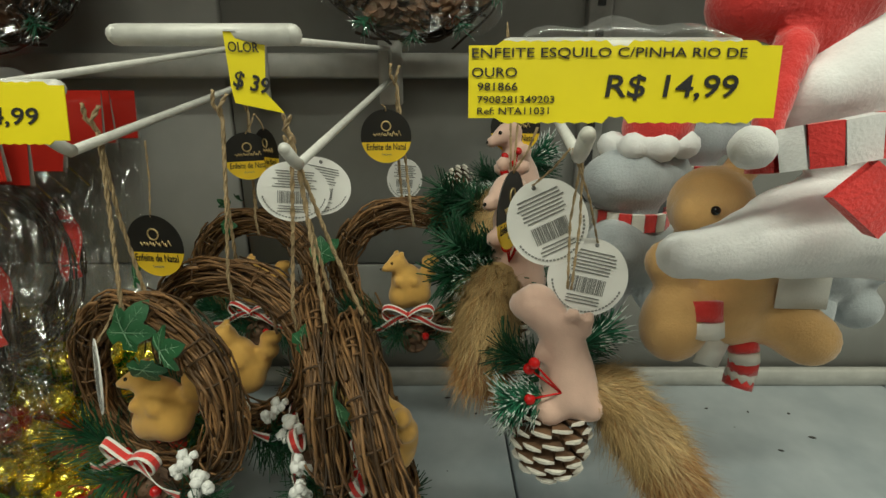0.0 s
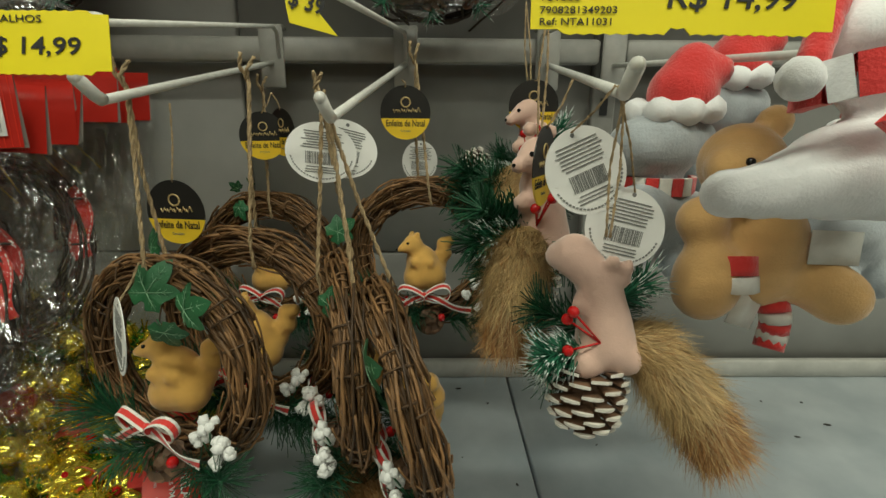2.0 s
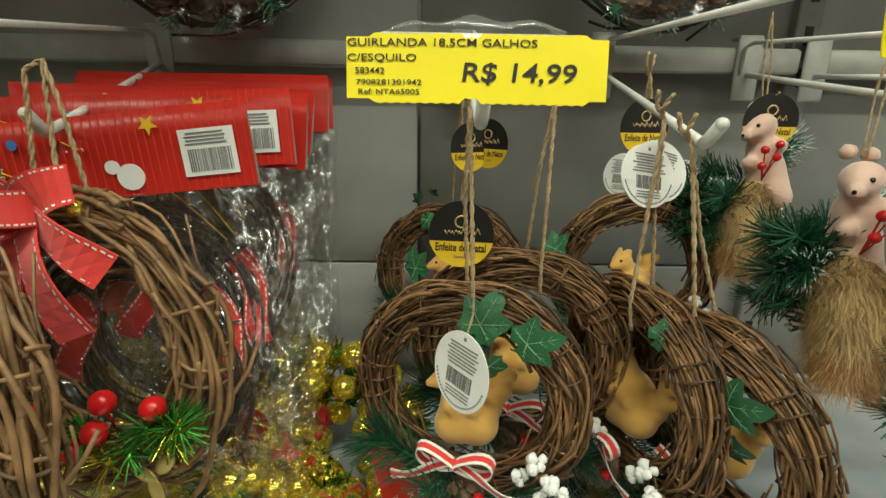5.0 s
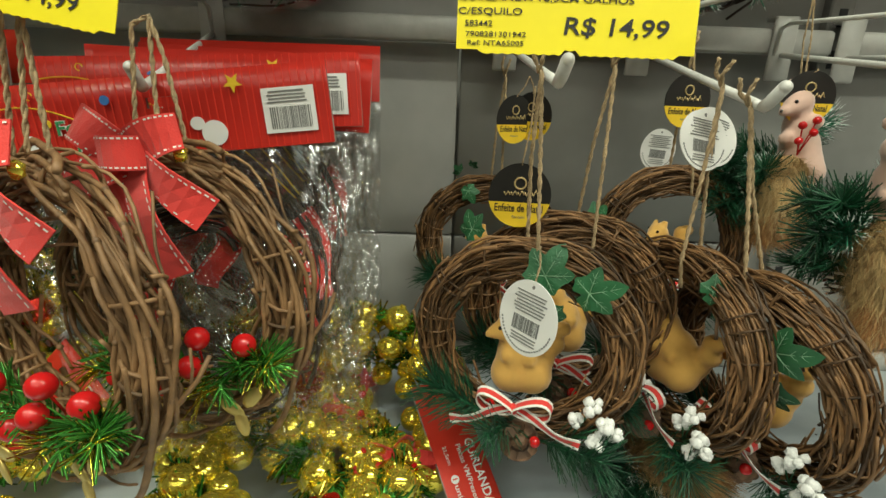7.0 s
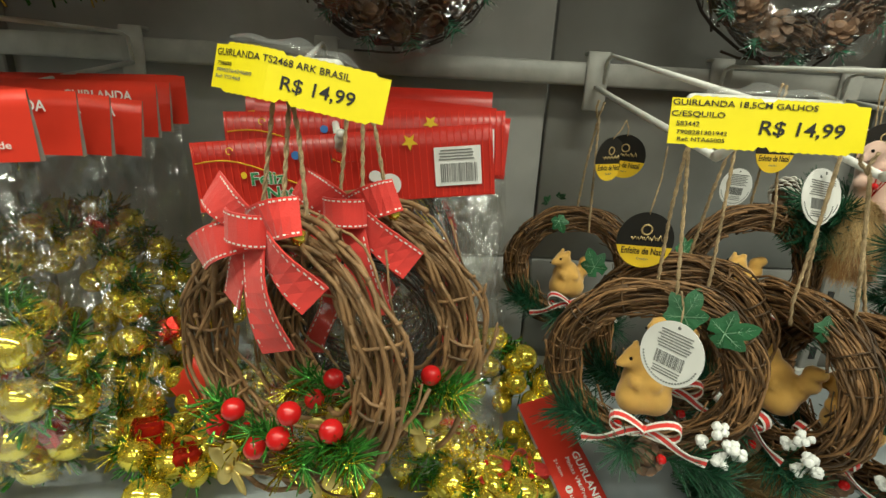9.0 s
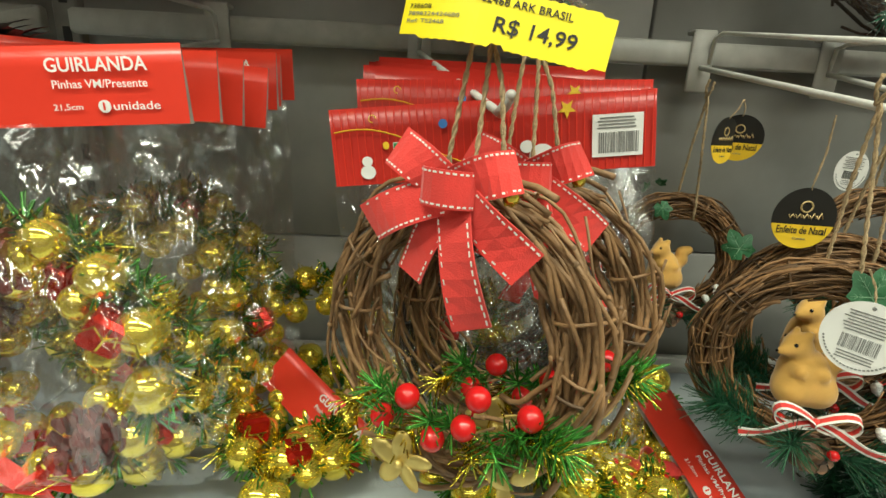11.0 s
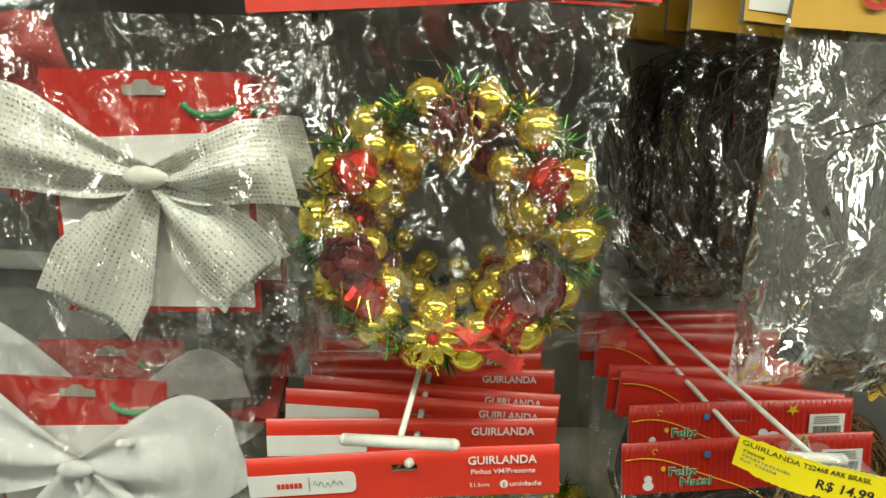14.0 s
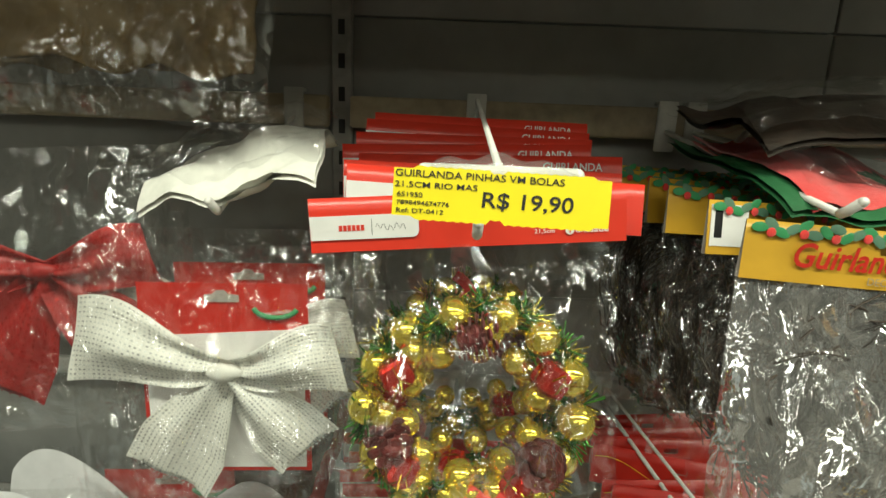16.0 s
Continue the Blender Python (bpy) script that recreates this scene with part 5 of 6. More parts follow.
def red_bag_header(parent, seed, detail):
    w, h = 0.258, 0.060
    g, bend = header_geo(w, h, seed=seed)
    hd = part("header_card", g, ["red_card2", "cardback"], parent, "crimson header card with festive print")
    g = Geo(); g.tube([(-0.126 + 0.0092 * i, 0, 0.012 - 0.00045 * i * i * 0.5 + 0.003 * math.sin(i * 0.5)) for i in range(22)], 0.0006, 4)
    on_card(g, "gyellow", hd, bend, 0, 0, "yellow curved line")
    if detail:
        g = Geo()
        for k in range(43):
            g.box((-0.126 + k * 0.006, 0, 0), (0.0008, 0.0003, h * 0.98))
        on_card(g, "red_card", hd, bend, 0, 0, "fine bright red stripes", 0.0032)
        on_card(text("Feliz", 0.0290, "greenprint", 0.012, 0.0105), None, hd, bend, -0.080, -0.009, "green printed words", 0.0046)
        on_card(text("Feliz", 0.0300, "whitecloth", 0.05, 0.0115), None, hd, bend, -0.0805, -0.0095, "white edge of the words", 0.0040)
        on_card(text("Natal", 0.0330, "greenprint", 0.012, 0.0105), None, hd, bend, -0.068, -0.022, "green printed words", 0.0046)
        on_card(text("Natal", 0.0340, "whitecloth", 0.05, 0.0115), None, hd, bend, -0.0685, -0.0225, "white edge of the words", 0.0040)
        g = Geo(); g.card([(0.0075 * (1 if k % 2 else 0.42) * math.sin(k * 0.6283), 0.0075 * (1 if k % 2 else 0.42) * math.cos(k * 0.6283)) for k in range(10)][::1], 0.0006); on_card(g, "gyellow", hd, bend, 0.058, 0.019, "yellow printed star")
        g = Geo(); g.card(oval(0.010, 0.0095, 24), 0.0006); g.card(oval(0.0055, 0.005, 18), 0.0006, place=Matrix.Translation((-0.012, 0, 0.008))); on_card(g, "white", hd, bend, 0.038, -0.016, "white printed sack shape")
        g = Geo(); g.card(oval(0.0060, 0.0055, 20), 0.0006); g.card(oval(0.0042, 0.004, 18), 0.0006, place=Matrix.Translation((0, 0, 0.0085))); on_card(g, "white", hd, bend, -0.102, -0.020, "white printed snow shape")
        g = Geo(); g.card(oval(0.0036, 0.0036, 16), 0.0006); on_card(g, "blueprint", hd, bend, -0.040, 0.014, "blue printed dot")
        g = Geo(); g.card(oval(0.0025, 0.003, 16), 0.0006); on_card(g, "gyellow", hd, bend, -0.086, 0.000, "yellow printed dot")
        g = Geo()
        g.tube([(-0.095 + 0.0028 * math.cos(a * 0.6), 0, 0.021 + 0.0028 * math.sin(a * 0.6)) for a in range(9)], 0.0005, 4)
        on_card(g, "gyellow", hd, bend, 0, 0, "yellow printed swirl")
        g = Geo(); g.card([(0.078, -0.020), (0.118, -0.020), (0.118, 0.013), (0.078, 0.013)][::-1], 0.0006); on_card(g, "white", hd, bend, 0, 0, "white barcode label")
        g = Geo(); barcode(g, 0.083, -0.017, 0.031, 0.016, 0, 5, 0.0); bars(g, 0.080, 0.010, 0.034, 4, 0.0025, 0.0011, 0, 3, 0.0); on_card(g, "greyink", hd, bend, 0, 0, "dark barcode", 0.0044)
    return hd


def red_pack(m, seed, detail, filmed, inside):
    p = thing("wreath_pack", "clear bag of grapevine wreath with crimson header card", "decoration pack", "packed grapevine wreaths", m)
    red_bag_header(p, seed, detail)
    if filmed:
        film_bag(p, 0.262, 0.285, seed, 0.020, "film", -0.028, False)
    if inside:
        for x, z, a, L in ((0.070, -0.105, -74, 0.080), (-0.03, -0.10, -100, 0.07), (0.030, -0.09, -110, 0.05))[:inside]:
            g, pts, ac = Geo(), [], []
            for j in range(9):
                u = j / 8
                pts.append((x + L * u * math.cos(radians(a)) + 0.006 * math.sin(5 * u), 0.004 * math.sin(6 * u), z + L * u * math.sin(radians(a))))
                ac.append((-math.sin(radians(a)), 0.5 * math.sin(3 * u), math.cos(radians(a))))
            stitched(g, pts, 0.019, ac)
            part("red_ribbon", g, ["redcloth", "whitecloth"], p, "red stitched ribbon", smooth=False)
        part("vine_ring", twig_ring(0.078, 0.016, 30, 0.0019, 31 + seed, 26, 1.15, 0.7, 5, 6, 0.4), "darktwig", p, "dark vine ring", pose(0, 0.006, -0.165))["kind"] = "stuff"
    return p


red_pack(pose(-0.527, 0.372, 1.190, -4, -6.5, 0), 1, True, True, 3)
red2 = red_pack(pose(-0.512, 0.412, 1.208, -7, -3, 4), 2, True, True, 1)
red3 = red_pack(pose(-0.506, 0.450, 1.212, -9, 2, -4), 3, False, True, 2)
red4 = red_pack(pose(-0.518, 0.480, 1.216, -6, 1, 6), 4, False, True, 0)
rng = random.Random(9)
for k in range(1, 5):
    copy_thing(red3 if k == 2 else red4, pose(-0.512 + rng.uniform(-0.016, 0.016), 0.482 + 0.034 * k, 1.218 + 0.005 * k + rng.uniform(-0.005, 0.008), rng.uniform(-14, -3), rng.uniform(-5, 4), rng.uniform(-9, 9)))


# ---- gold header bags with dark twig wreaths ----
def gold_pack(m, seed, detail, film_mat):
    p = thing("twig_pack", "clear bag of dark twig wreath with gold header", "decoration pack", "packed dark twig wreaths", m)
    w, h = 0.262, 0.052
    g, bend = header_geo(w, h, seed=seed, wave=0.003)
    hd = part("header_card", g, ["gold_card", "cardback"], p, "gold header card with greenery print")
    g = Geo()
    for k in range(26):
        x = -w / 2 + 0.010 + k * 0.0095
        g.ball((x, 0, h / 2 - 0.006 + 0.004 * math.sin(k * 2.1)), 0.008, 7, 5, k % 2, (1, 0.06, 0.55), rot(0, 40 * math.sin(k * 1.3), 0))
    for k in range(9):
        g.ball((-w / 2 + 0.02 + k * 0.028, -0.0006, h / 2 - 0.010 + 0.004 * math.sin(k * 3)), 0.0042, 8, 6, 2, (1, 0.2, 1))
    on_card(g, ["greenprint", "ivyback", "redcloth"], hd, bend, 0, 0, "printed green leaves and red berries", 0.0036)
    if detail:
        on_card(text("Guirlanda", 0.105, "red_card2", 0.016, 0.022, 0.2), None, hd, bend, -0.088, -0.012, "red script words", 0.0046)
        on_card(text("DECOR", 0.032, "kraft", 0.002, 0.0065), None, hd, bend, -0.020, -0.0225, "brown printed words", 0.0046)
    film_bag(p, 0.262, 0.262, seed, 0.030, film_mat, -0.020, False, 0.02)
    part("twig_ring", twig_ring(0.080, 0.022, 60, 0.0011, 60 + seed, 26, 1.15, 0.6, 3, 10, 1.2, (0.2, 2.2), 0.5), "darktwig", p, "dark twig ring", pose(0, 0.006, -0.150))["kind"] = "stuff"
    return p


gp = gold_pack(pose(-0.490, 0.288, 1.618, -6, 3, 0), 6, True, "film_silver")
gp2 = gold_pack(pose(-0.505, 0.352, 1.632, -8, 2, 10), 7, False, "film_old")
for k in range(4):
    copy_thing(gp2, pose(-0.512 - 0.012 * k, 0.412 + 0.055 * k, 1.640 + 0.006 * k, -8, 2, 6 + 9 * (k % 2)))
g = Geo(); g.card([(-0.020, -0.020), (0.020, -0.020), (0.020, 0.020), (-0.020, 0.020)][::-1], 0.001)
bl = part("barcode_label", g, "white", gp2, "white printed barcode label", pose(-0.108, -0.006, 0.002), False)
g = Geo(); barcode(g, -0.016, -0.012, 0.008, 0.026, 0, 3); part("print", g, "ink", bl, smooth=False)

# ---- wrapped ribbon bows ----
def cloth_bow(W, up, drop, tall, soft=0.0, thick=0.0012, dots=None, seed=0):
    """The pieces of a wide two-loop bow with two broad tails, gathered at a knot."""
    pieces = []
    lobes = ((-1, up, W, tall), (1, up * 0.36, W * 0.76, tall * 0.80))

    def lobe(sgn, rise, L, half):
        def fn(u, v):
            grow = 1 - (1 - u) ** 2.1
            hh = (0.009 + (half - 0.009) * grow) * (1 - soft * (max(0.0, u - 0.5) / 0.5) ** 2.6)
            zz = (v - 0.5) * 2 * hh + rise * (1 - (1 - u) ** 1.7) - 0.004 * math.sin(6 * u)
            fold = 0.011 * math.cos((v - 0.5) * 12 + 0.6) * (1 - u) ** 1.2 * min(1.0, 4 * u + 0.25) + 0.003 * math.sin(7 * u + 5 * v + seed)
            return Vector((sgn * (L * u + 0.018 * (0.5 - v) * u), -0.016 * math.sin(3.0 * u) * math.cos(2.6 * (v - 0.5)) - fold * 0.8, zz))
        return fn

    def tail(sgn, dx, dz, half):
        def fn(u, v):
            hh = 0.009 + (half - 0.009) * min(1.0, u * 1.5) ** 0.8
            s = (v - 0.5) * 2
            a = math.atan2(dz, dx)
            c = Vector((dx * u, -0.006 * math.sin(3 * u), dz * u))
            n2 = Vector((-math.sin(a), 0, math.cos(a)))
            notch = 0.012 * (1 - abs(s)) * (u > 0.98)
            fold = 0.009 * math.cos(s * 4.5 + seed) * (1 - u * 0.75)
            return c + n2 * s * hh + Vector((0, -fold, 0)) - Vector((dx, 0, dz)).normalized() * notch
        return fn

    fns = [lobe(*l) for l in lobes] + [tail(-1, -0.068, drop, 0.046), tail(1, 0.080, drop * 0.76, 0.040)]
    for k, fn in enumerate(fns):
        g = Geo()
        g.sheet(fn, 26, 16, 0)
        g.sheet(lambda u, v, fn=fn: fn(u, v) + Vector((0, thick, 0)), 26, 16, 0)
        if dots:
            nu, nv = dots
            for i in range(nu):
                for j in range(nv):
                    u, v = (i + 0.5) / nu * 0.94 + 0.05, (j + 0.5) / nv
                    p, pu, pv = fn(u, v), fn(u + 0.004, v), fn(u, min(1, v + 0.004))
                    du, dv = (pu - p), (pv - p)
                    if du.length < 1e-6 or dv.length < 1e-6:
                        continue
                    du, dv = du.normalized() * 0.0011, dv.normalized() * 0.0008
                    e = Vector((0, -0.0007, 0))
                    g.add([p - du - dv + e, p + du - dv + e, p + du + dv + e, p - du + dv + e], [(0, 1, 2, 3)], 1)
        pieces.append(("loop" if k < 2 else "tail", g))
    g = Geo()
    g.ball((0, -0.010, 0), 0.012, 12, 8, 0, (1.5, 0.55, 0.75), lump=0.3)
    return pieces + [("knot", g)]


def bow_pack(m, name, label, cloth, W, up, drop, tall, dots=None, seed=1, soft=0.0, card=True, film_w=0.30, film_h=0.30):
    p = thing(name, label, "ribbon bow", "packed ribbon bows", m)
    for piece, g in cloth_bow(W, up, drop, tall, soft, dots=dots, seed=seed):
        part(piece, g, [cloth, "redfoil" if cloth == "mesh_red" else "lurex"], p, label.split(" in ")[0])
    if card:
        g = Geo(); g.card([(-0.090, -0.118), (0.078, -0.118), (0.078, 0.085), (-0.090, 0.085)][::-1], 0.0012, place=Matrix.Translation((0, 0.012, 0)))
        c = part("backing_card", g, "red_card2", p, "red backing card with hang slot", smooth=False)
        g = Geo(); g.card([(-0.085, -0.113), (0.073, -0.113), (0.073, 0.038), (-0.085, 0.030)][::-1], 0.0012, place=Matrix.Translation((0, 0.0105, 0))); part("white_panel", g, "white", c, smooth=False)
        g = Geo(); g.card([(-0.016, 0.066), (0.018, 0.066), (0.018, 0.073), (0.008, 0.074), (0.004, 0.078), (-0.004, 0.078), (-0.008, 0.074), (-0.016, 0.073)][::-1], 0.0012, place=Matrix.Translation((-0.008, 0.0105, 0))); part("hang_slot", g, "cardback", c, smooth=False)
        part("lettering", lettering("Nova coleção", 0.034, "white", 0.004), None, c, "white printed words", pose(0.028, 0.0100, 0.050, 0, -8, 0))
        g = Geo(); g.tube([(0.046 + 0.022 * math.cos(a * 0.3 + 3.3), 0.0104, 0.062 + 0.012 * math.sin(a * 0.3 + 3.3)) for a in range(10)], 0.0028, 6); part("leaf_garland", g, "greenprint", c, "green printed garland")
    film_bag(p, film_w, film_h, seed + 20, 0.040, "film", 0.125, False)
    return p


white_bow = bow_pack(pose(-1.094, 0.305, 1.477, -3, -1, 3), "lurex_bow_pack", "white lurex mesh bow in a clear bag", "mesh_white", 0.146, 0.030, -0.118, 0.043, (30, 18), 1)
satin = bow_pack(pose(-1.205, 0.318, 1.190, -3, 2, 4), "satin_bow_pack", "white satin bow in a clear bag", "satin", 0.205, 0.050, -0.170, 0.086, None, 3, 0.5, film_w=0.34)
copy_thing(white_bow, pose(-1.094, 0.370, 1.482, -3, -1, 3))
copy_thing(satin, pose(-1.215, 0.385, 1.200, -3, -3, 0))
red_bow = bow_pack(pose(-1.300, 0.345, 1.560, -3, -4, 8), "red_bow_pack", "red lurex mesh bow in a clear bag", "mesh_red", 0.140, 0.020, -0.130, 0.044, (18, 10), 5, card=False)
# bags laid over the hooks

def limp_bag(m, w, d, cols, label, seed, name="folded_bag"):
    """A soft folded bag lying flat over pegs, its contents in coloured layers."""
    p = thing(name, label, "decoration pack", "", m)
    for k, c in enumerate(cols):
        g = Geo()
        off = seed + k * 3.1
        top = lambda u, v, k=k, off=off: Vector(((u - 0.5) * w * (1 - 0.12 * k), (v - 0.5) * d * (1 - 0.1 * k) + 0.008 * math.sin(u * 5 + off), 0.007 * k + 0.026 * noise.noise(Vector((u * 3.0 + seed, v * 2.2, 0))) + 0.003 * noise.noise(Vector((u * 11 + off, v * 9, k))) + 0.010 * math.sin(3.1 * u) - 0.04 * (1 - v) ** 2))
        g.sheet(top, 26, 16)
        g.sheet(lambda u, v, top=top: top(u, v) + Vector((0, 0, -0.006)), 26, 16)
        part("layer", g, c, p)
    g = Geo()
    n = len(cols)
    g.sheet(lambda u, v: Vector(((u - 0.5) * w * 1.1, (v - 0.5) * d * 1.1, 0.010 * n + 0.012 + 0.026 * noise.noise(Vector((u * 3.0 + seed, v * 2.2, 0))) + 0.010 * noise.noise(Vector((u * 9 + seed, v * 8, 9))) + 0.012 * math.sin(3.1 * u) - 0.045 * (1 - v) ** 2)), 40, 24)
    f = part("film_pouch", g, "film", p, "clear crinkled plastic film")
    f.visible_shadow = False
    return p


limp_bag(pose(-0.445, 0.420, 1.695, 6, 6, 6), 0.27, 0.24, ["ivy", "plushred"], "folded green and red felt bag over the hook", 2)
limp_bag(pose(-0.440, 0.450, 1.768, 4, -4, -4), 0.27, 0.24, ["darktwig"], "dark packed decoration lying over the hook", 5)
limp_bag(pose(-1.105, 0.370, 1.686, 2, -12, -4), 0.19, 0.10, ["mesh_white"], "white lurex bow bag lying across the hook", 14)


def brown_pack(m, seed):
    """A hanging bag with folded brown cloth."""
    p = thing("cloth_pack", "golden brown cloth in a clear hanging bag", "decoration pack", "packed brown cloths", m)
    g = Geo()
    fn = lambda u, v: Vector(((u - 0.5) * 0.25, 0.016 + 0.030 * noise.noise(Vector((u * 5 + seed, v * 4, 1))), -0.03 - 0.16 * v + 0.006 * math.sin(u * 17 + seed) * v))
    g.sheet(fn, 24, 14)
    g.sheet(lambda u, v: fn(u, v) + Vector((0, 0.004, 0)), 24, 14)
    part("cloth", g, "browncloth", p, "golden brown cloth")
    film_bag(p, 0.30, 0.24, seed, 0.014, "film", 0, False)
    return p


brown_pack(pose(-1.19, 0.345, 1.955, -6, 3, 4), 41)
brown_pack(pose(-1.27, 0.390, 1.960, -6, -4, 8), 42)
limp_bag(pose(-1.16, 0.48, 1.262, 6, -3, 0), 0.26, 0.24, ["mesh_red", "darktwig"], "dark red bag lying behind the bows", 11)


# ---- dark cone wreaths in film above the lower rail ----
def dark_wreath(m):
    w = thing("cone_wreath", "dark pine cone wreath wrapped in clear film", "wreath", "wrapped cone wreaths", m)
    part("twig_ring", twig_ring(0.092, 0.026, 46, 0.0022, 77, 26, 0.95, 0.9, 4, 14, 0.6), "darktwig", w)["kind"] = "stuff"
    rng = random.Random(3)
    for k in range(16):
        a = 6.283 * k / 16
        part("pine_cone", pine_cone(0.036, 5, False, 1.2), ["cone", "darktwig"], w, "dark brown pine cone", pose(0.092 * math.cos(a), -0.024 + rng.uniform(-0.006, 0.006), 0.088 * math.sin(a), rng.uniform(20, 120), 0, rng.uniform(0, 360)), False)
    g = Geo()
    for k in range(14):
        a = 6.283 * k / 14 + 0.2
        sprig(g, (0.10 * math.cos(a), -0.016, 0.095 * math.sin(a)), (math.cos(a), -0.5, math.sin(a)), 0.022, 30, 0.02, 0, 1, 90 + k, 0.0006)
    tagged(part("pine_sprig", g, ["frost", "frosttip"], w, "frosted pine sprigs"), kind="stuff")
    g = Geo()
    g.sheet(lambda u, v: Vector(((u - 0.5) * 0.27 * (0.45 + 0.55 * math.sin(math.pi * min(1.0, 0.12 + v * 0.8)) ** 0.5), -0.050 + 0.10 * abs(u - 0.5) ** 2 + 0.05 * max(0.0, 0.25 - v) + 0.016 * noise.noise(Vector((u * 7, v * 7, 3))), (v - 0.5) * 0.25 + 0.002 + 0.02 * noise.noise(Vector((u * 4, 2, 5))) + 0.05 * (2 * u - 1) ** 2 * (1 - v))), 36, 36)
    f = part("film_pouch", g, "film_old", w, "clear dusty plastic film")
    f.visible_shadow = False
    g = Geo(); cord(g, [(0, 0, 0.1), (0.002, 0.01, 0.22), (0, 0.02, 0.305)]); part("hanging_cord", g, "jute", w)
    return w


dw = dark_wreath(pose(-0.030, 0.575, 1.432, 0, 0, 0))
copy_thing(dw, pose(-0.506, 0.572, 1.424, 0, 40, 4))
hook((-0.030, 1.735), (-0.030, 0.50, 1.735))
hook((-0.506, 1.735), (-0.506, 0.50, 1.735))
# unseen board added above the goods to keep light off the upper panel
g = Geo(); g.box((-0.4, 0.41, 1.985), (XR - XL, 0.52, 0.025), bevel=0.003); part("top_shelf", g, "rail", gondola, "unseen white enamelled board added to shade the upper panel")


# ---- plush toys ----
def plush(name, label, groups, m, res=0.006, extra=None, size=1.0):
    """One soft toy as one mesh, from groups of (material, balls)."""
    g = Geo()
    mats = []
    for k, (mt, balls) in enumerate(groups):
        b = blob(name, balls, mt, res)
        g.add(b.v, b.f, k)
        mats.append(mt)
    if extra:
        extra(g, mats)
    g.v = [(x * size, y * size, z * size) for x, y, z in g.v]
    return tagged(part(name, g, mats, None, "", m), label, "plush toy", "plush toys on hooks")


def striped(g, pts, r, slots, n=10):
    """A stuffed tube in coloured bands."""
    pts = [Vector(p) for p in pts]
    for i in range(len(pts) - 1):
        g.tube([pts[i], pts[i + 1]], r, n, slots[i % len(slots)])


def snow_extra(g, mats):
    mats += ["plushred", "plush"]
    a, b = len(mats) - 2, len(mats) - 1
    line = [(-0.0366, 0.007, 0.0047), (-0.0411, -0.007, 0.0067), (-0.0391, -0.015, 0.0085), (-0.0355, -0.019, 0.0099), (-0.0321, -0.023, 0.0113), (-0.0269, -0.026, 0.0126), (-0.0211, -0.028, 0.0137), (-0.0143, -0.029, 0.0153), (-0.0066, -0.029, 0.0168), (0.0031, -0.028, 0.0177), (0.0232, -0.02, 0.0187)]
    bands = (a, a, b, b, a, a, b, b, a, a, b)
    for i in range(0, len(line) - 2, 2):
        g.ribbon(line[i:i + 3], 0.0201, 0.007, [(0, 0, 1)] * 3, (bands[i],) * 2)
    g.ribbon([(-0.0209, -0.037, -0.0016), (-0.0143, -0.04, -0.0079), (-0.0007, -0.039, -0.0182)], 0.022, 0.008, [(0.5, 0, 0.85)] * 3, (a,) * 3)
    g.ball((-0.0526, -0.015, 0.0101), 0.0105, 20, 14, b, lump=0.06)


snow_groups = [("plush", [(-0.0731, -0.005, -0.0468, 0.0134), (-0.0564, -0.005, -0.0456, 0.0154), (-0.0363, -0.002, -0.0421, 0.0195), (-0.0113, 0.005, -0.0371, 0.0264), (0.0171, 0.011, -0.0332, 0.0313), (0.0523, 0.017, -0.033, 0.036), (0.0247, 0.023, 0.0491, 0.0284), (-0.014, 0.005, 0.0354, 0.0145), (0.0054, 0.011, 0.0396, 0.022), (0.0306, 0.017, 0.0242, 0.0257), (0.0071, 0.015, 0.0155, 0.0206), (-0.0187, 0.009, 0.0244, 0.0111)]), ("plushred", [(-0.043, 0.027, 0.0804, 0.02), (-0.0199, 0.027, 0.0817, 0.0217), (0.0029, 0.027, 0.0843, 0.0249), (-0.0074, 0.023, 0.0651, 0.0153), (-0.0258, 0.009, 0.0555, 0.0107), (-0.0313, 0.003, 0.0459, 0.009), (-0.036, -0.002, 0.0365, 0.0081), (-0.0392, -0.005, 0.0287, 0.0078), (-0.0428, -0.008, 0.0203, 0.0078)])]
plush("snowman_toy", "white plush snowman toy with red hat and striped scarf", snow_groups, pose(0.2, 0.245, 1.22, 0, 0, 0), 0.005, snow_extra)


def bear_extra(g, mats):
    mats += ["plushred", "whitecloth", "eye"]
    a, b, e = len(mats) - 3, len(mats) - 2, len(mats) - 1
    g.ball((-0.012, -0.036, 0.086), 0.0034, 10, 8, e)
    g.ball((-0.040, -0.036, 0.082), 0.0034, 10, 8, e)
    striped(g, [(-0.034, -0.032, 0.012), (-0.034, -0.036, -0.002), (-0.033, -0.038, -0.014)], 0.013, (a, b), 8)
    striped(g, [(0.014, -0.012, -0.032), (0.015, -0.015, -0.040), (0.016, -0.016, -0.048), (0.016, -0.016, -0.056), (0.015, -0.016, -0.064), (0.013, -0.018, -0.071)], 0.0115, (a, b), 10)
    g.box((-0.014, -0.020, -0.036), (0.024, 0.001, 0.028), b, rot(0, 18, 8))
    g.box((0.040, -0.030, 0.018), (0.042, 0.001, 0.026), b, rot(-6, 3, 4))


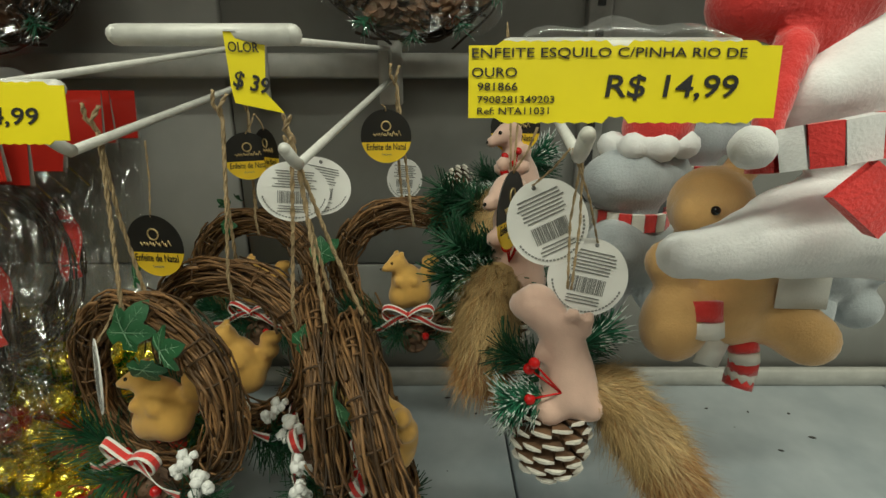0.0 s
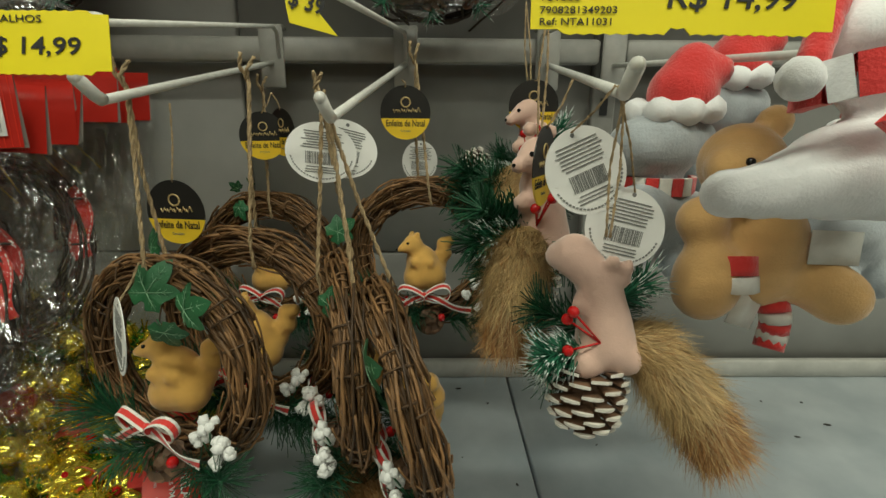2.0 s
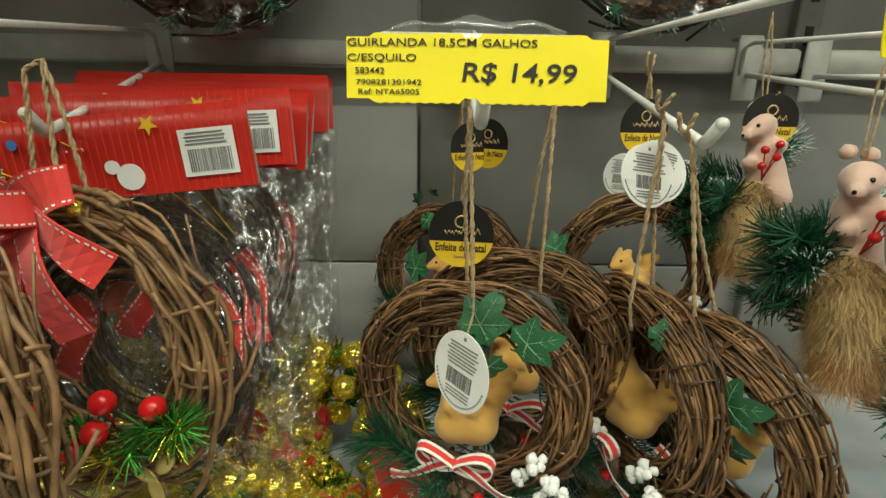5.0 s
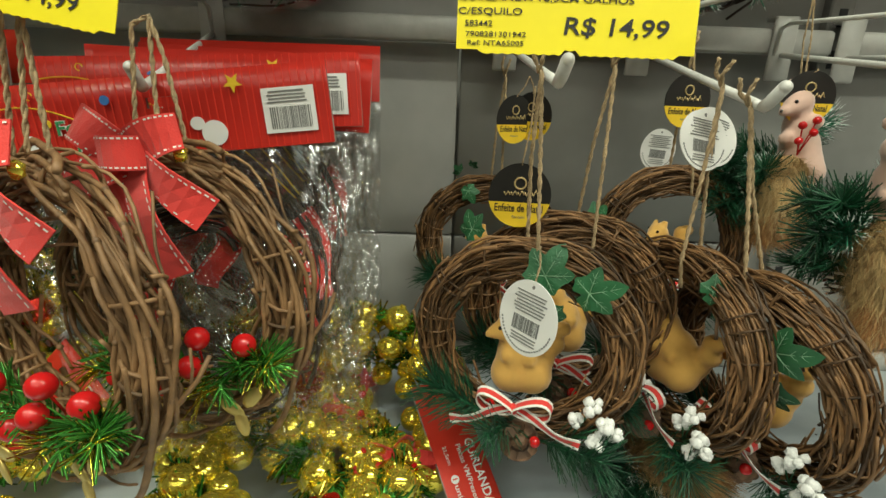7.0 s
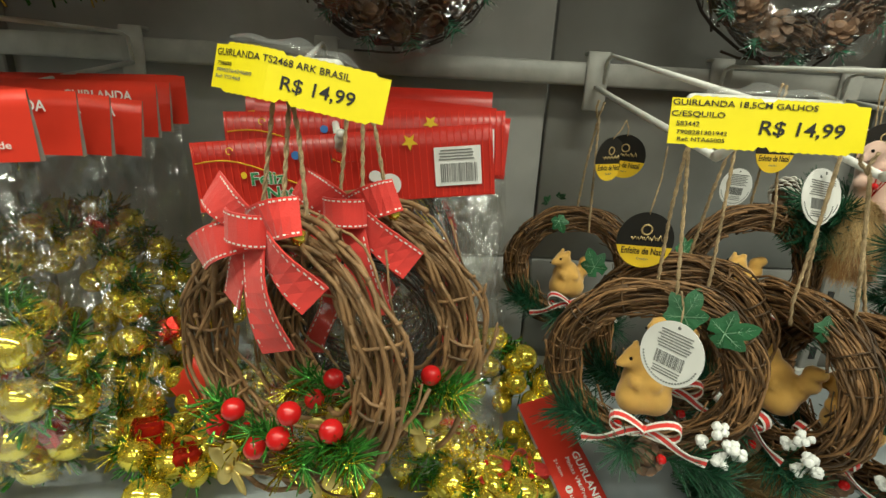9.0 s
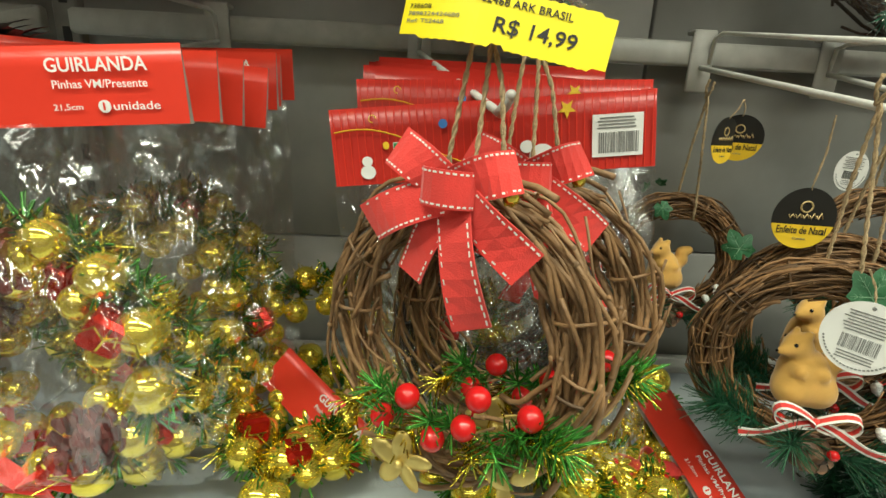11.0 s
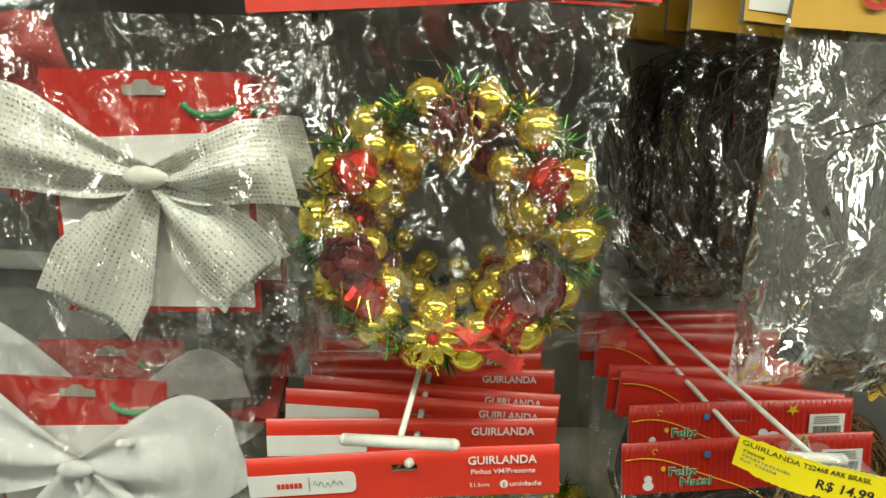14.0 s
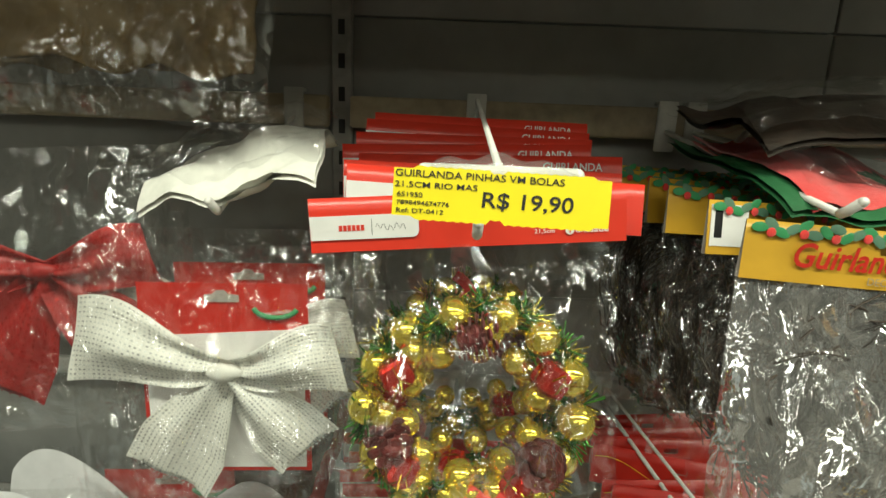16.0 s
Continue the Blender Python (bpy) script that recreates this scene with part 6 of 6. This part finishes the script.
plush("bear_toy", "tan plush bear toy with striped scarf", [("plushtan", [(-0.024, 0, 0.078, 0.032), (-0.042, -0.020, 0.074, 0.018), (0.0, 0, 0.020, 0.036), (0.004, 0, -0.008, 0.032), (-0.046, -0.018, -0.004, 0.026), (-0.050, -0.020, -0.020, 0.024), (0.040, -0.016, -0.012, 0.024), (0.058, -0.022, -0.024, 0.023), (-0.052, -0.008, 0.034, 0.020), (0.000, 0.004, 0.110, 0.013)])], pose(0.208, 0.325, 1.112, 0, 0, 0), 0.006, bear_extra, 0.9)


def grey_extra(g, mats):
    mats += ["plushred", "whitecloth"]
    a, b = len(mats) - 2, len(mats) - 1
    for i in range(10):
        t, t2 = radians(180 + i * 18), radians(198 + i * 18)
        g.ribbon([(0.030 * math.cos(t), 0.030 * math.sin(t), 0.010), (0.030 * math.cos(t2), 0.030 * math.sin(t2), 0.010)], 0.014, 0.004, [(0, 0, 1)] * 2, (a if i % 2 else b,) * 2)


grey_groups = [("plushgrey", [(0, 0, 0.042, 0.032), (-0.026, -0.012, 0.040, 0.022), (0.028, 0.0, 0.046, 0.018), (0, 0, -0.020, 0.038), (-0.020, -0.024, -0.010, 0.022), (0.030, -0.018, -0.016, 0.020), (-0.024, -0.020, -0.056, 0.020), (0.026, -0.020, -0.056, 0.020)]), ("plushred", [(0.014, 0, 0.082, 0.028), (0.020, 0.0, 0.104, 0.018), (0.038, -0.004, 0.100, 0.012)]), ("plush", [(-0.010, -0.016, 0.068, 0.012), (0.010, -0.022, 0.068, 0.012), (0.030, -0.016, 0.070, 0.012), (-0.020, 0.004, 0.068, 0.012)])]
elephant = plush("grey_toy", "grey plush toy with red and white hat", grey_groups, pose(0.158, 0.392, 1.150, 0, 0, 0), 0.006, grey_extra)
copy_thing(elephant, pose(0.335, 0.400, 1.135, 0, 0, 10))
copy_thing(elephant, pose(0.235, 0.455, 1.180, 0, 0, -20))


# ---- wreath packs lying on the deck ----
for x, y, z, a, b in ((-0.40, 0.46, 0.865, -78, 20), (-0.56, 0.50, 0.870, -80, 60), (-0.72, 0.46, 0.868, -76, 100), (-0.44, 0.36, 0.862, -84, 150), (-0.62, 0.34, 0.858, -86, 10), (-0.375, 0.440, 0.895, -50, 40), (-0.47, 0.50, 0.915, -35, 90), (-0.70, 0.50, 0.915, -35, 10)):
    copy_thing(plain, pose(x, y, z, a, 0, b))


def fallen_pack(at, along, up):
    """A pack whose header card stands bent up from the deck; along: the way its words run."""
    x, z = Vector(along).normalized(), Vector(up)
    y = z.cross(x).normalized()
    z = x.cross(y).normalized()
    m = Matrix((x, y, z)).transposed().to_4x4()
    m.translation = at
    p = thing("garland_pack", "fallen gold ball wreath pack with red card on the deck", "decoration pack", "packed gold ball wreaths", m)
    white_red_header(p, 0.150, 0.050, True, 4, False, -0.066)
    return p


fallen_pack((-0.288, 0.392, 0.872), (0.28, -0.62, -0.42), (0.85, 0.45, 0.15))
fallen_pack((-0.690, 0.440, 0.885), (0.75, -0.45, -0.42), (0.45, 0.35, 0.75))
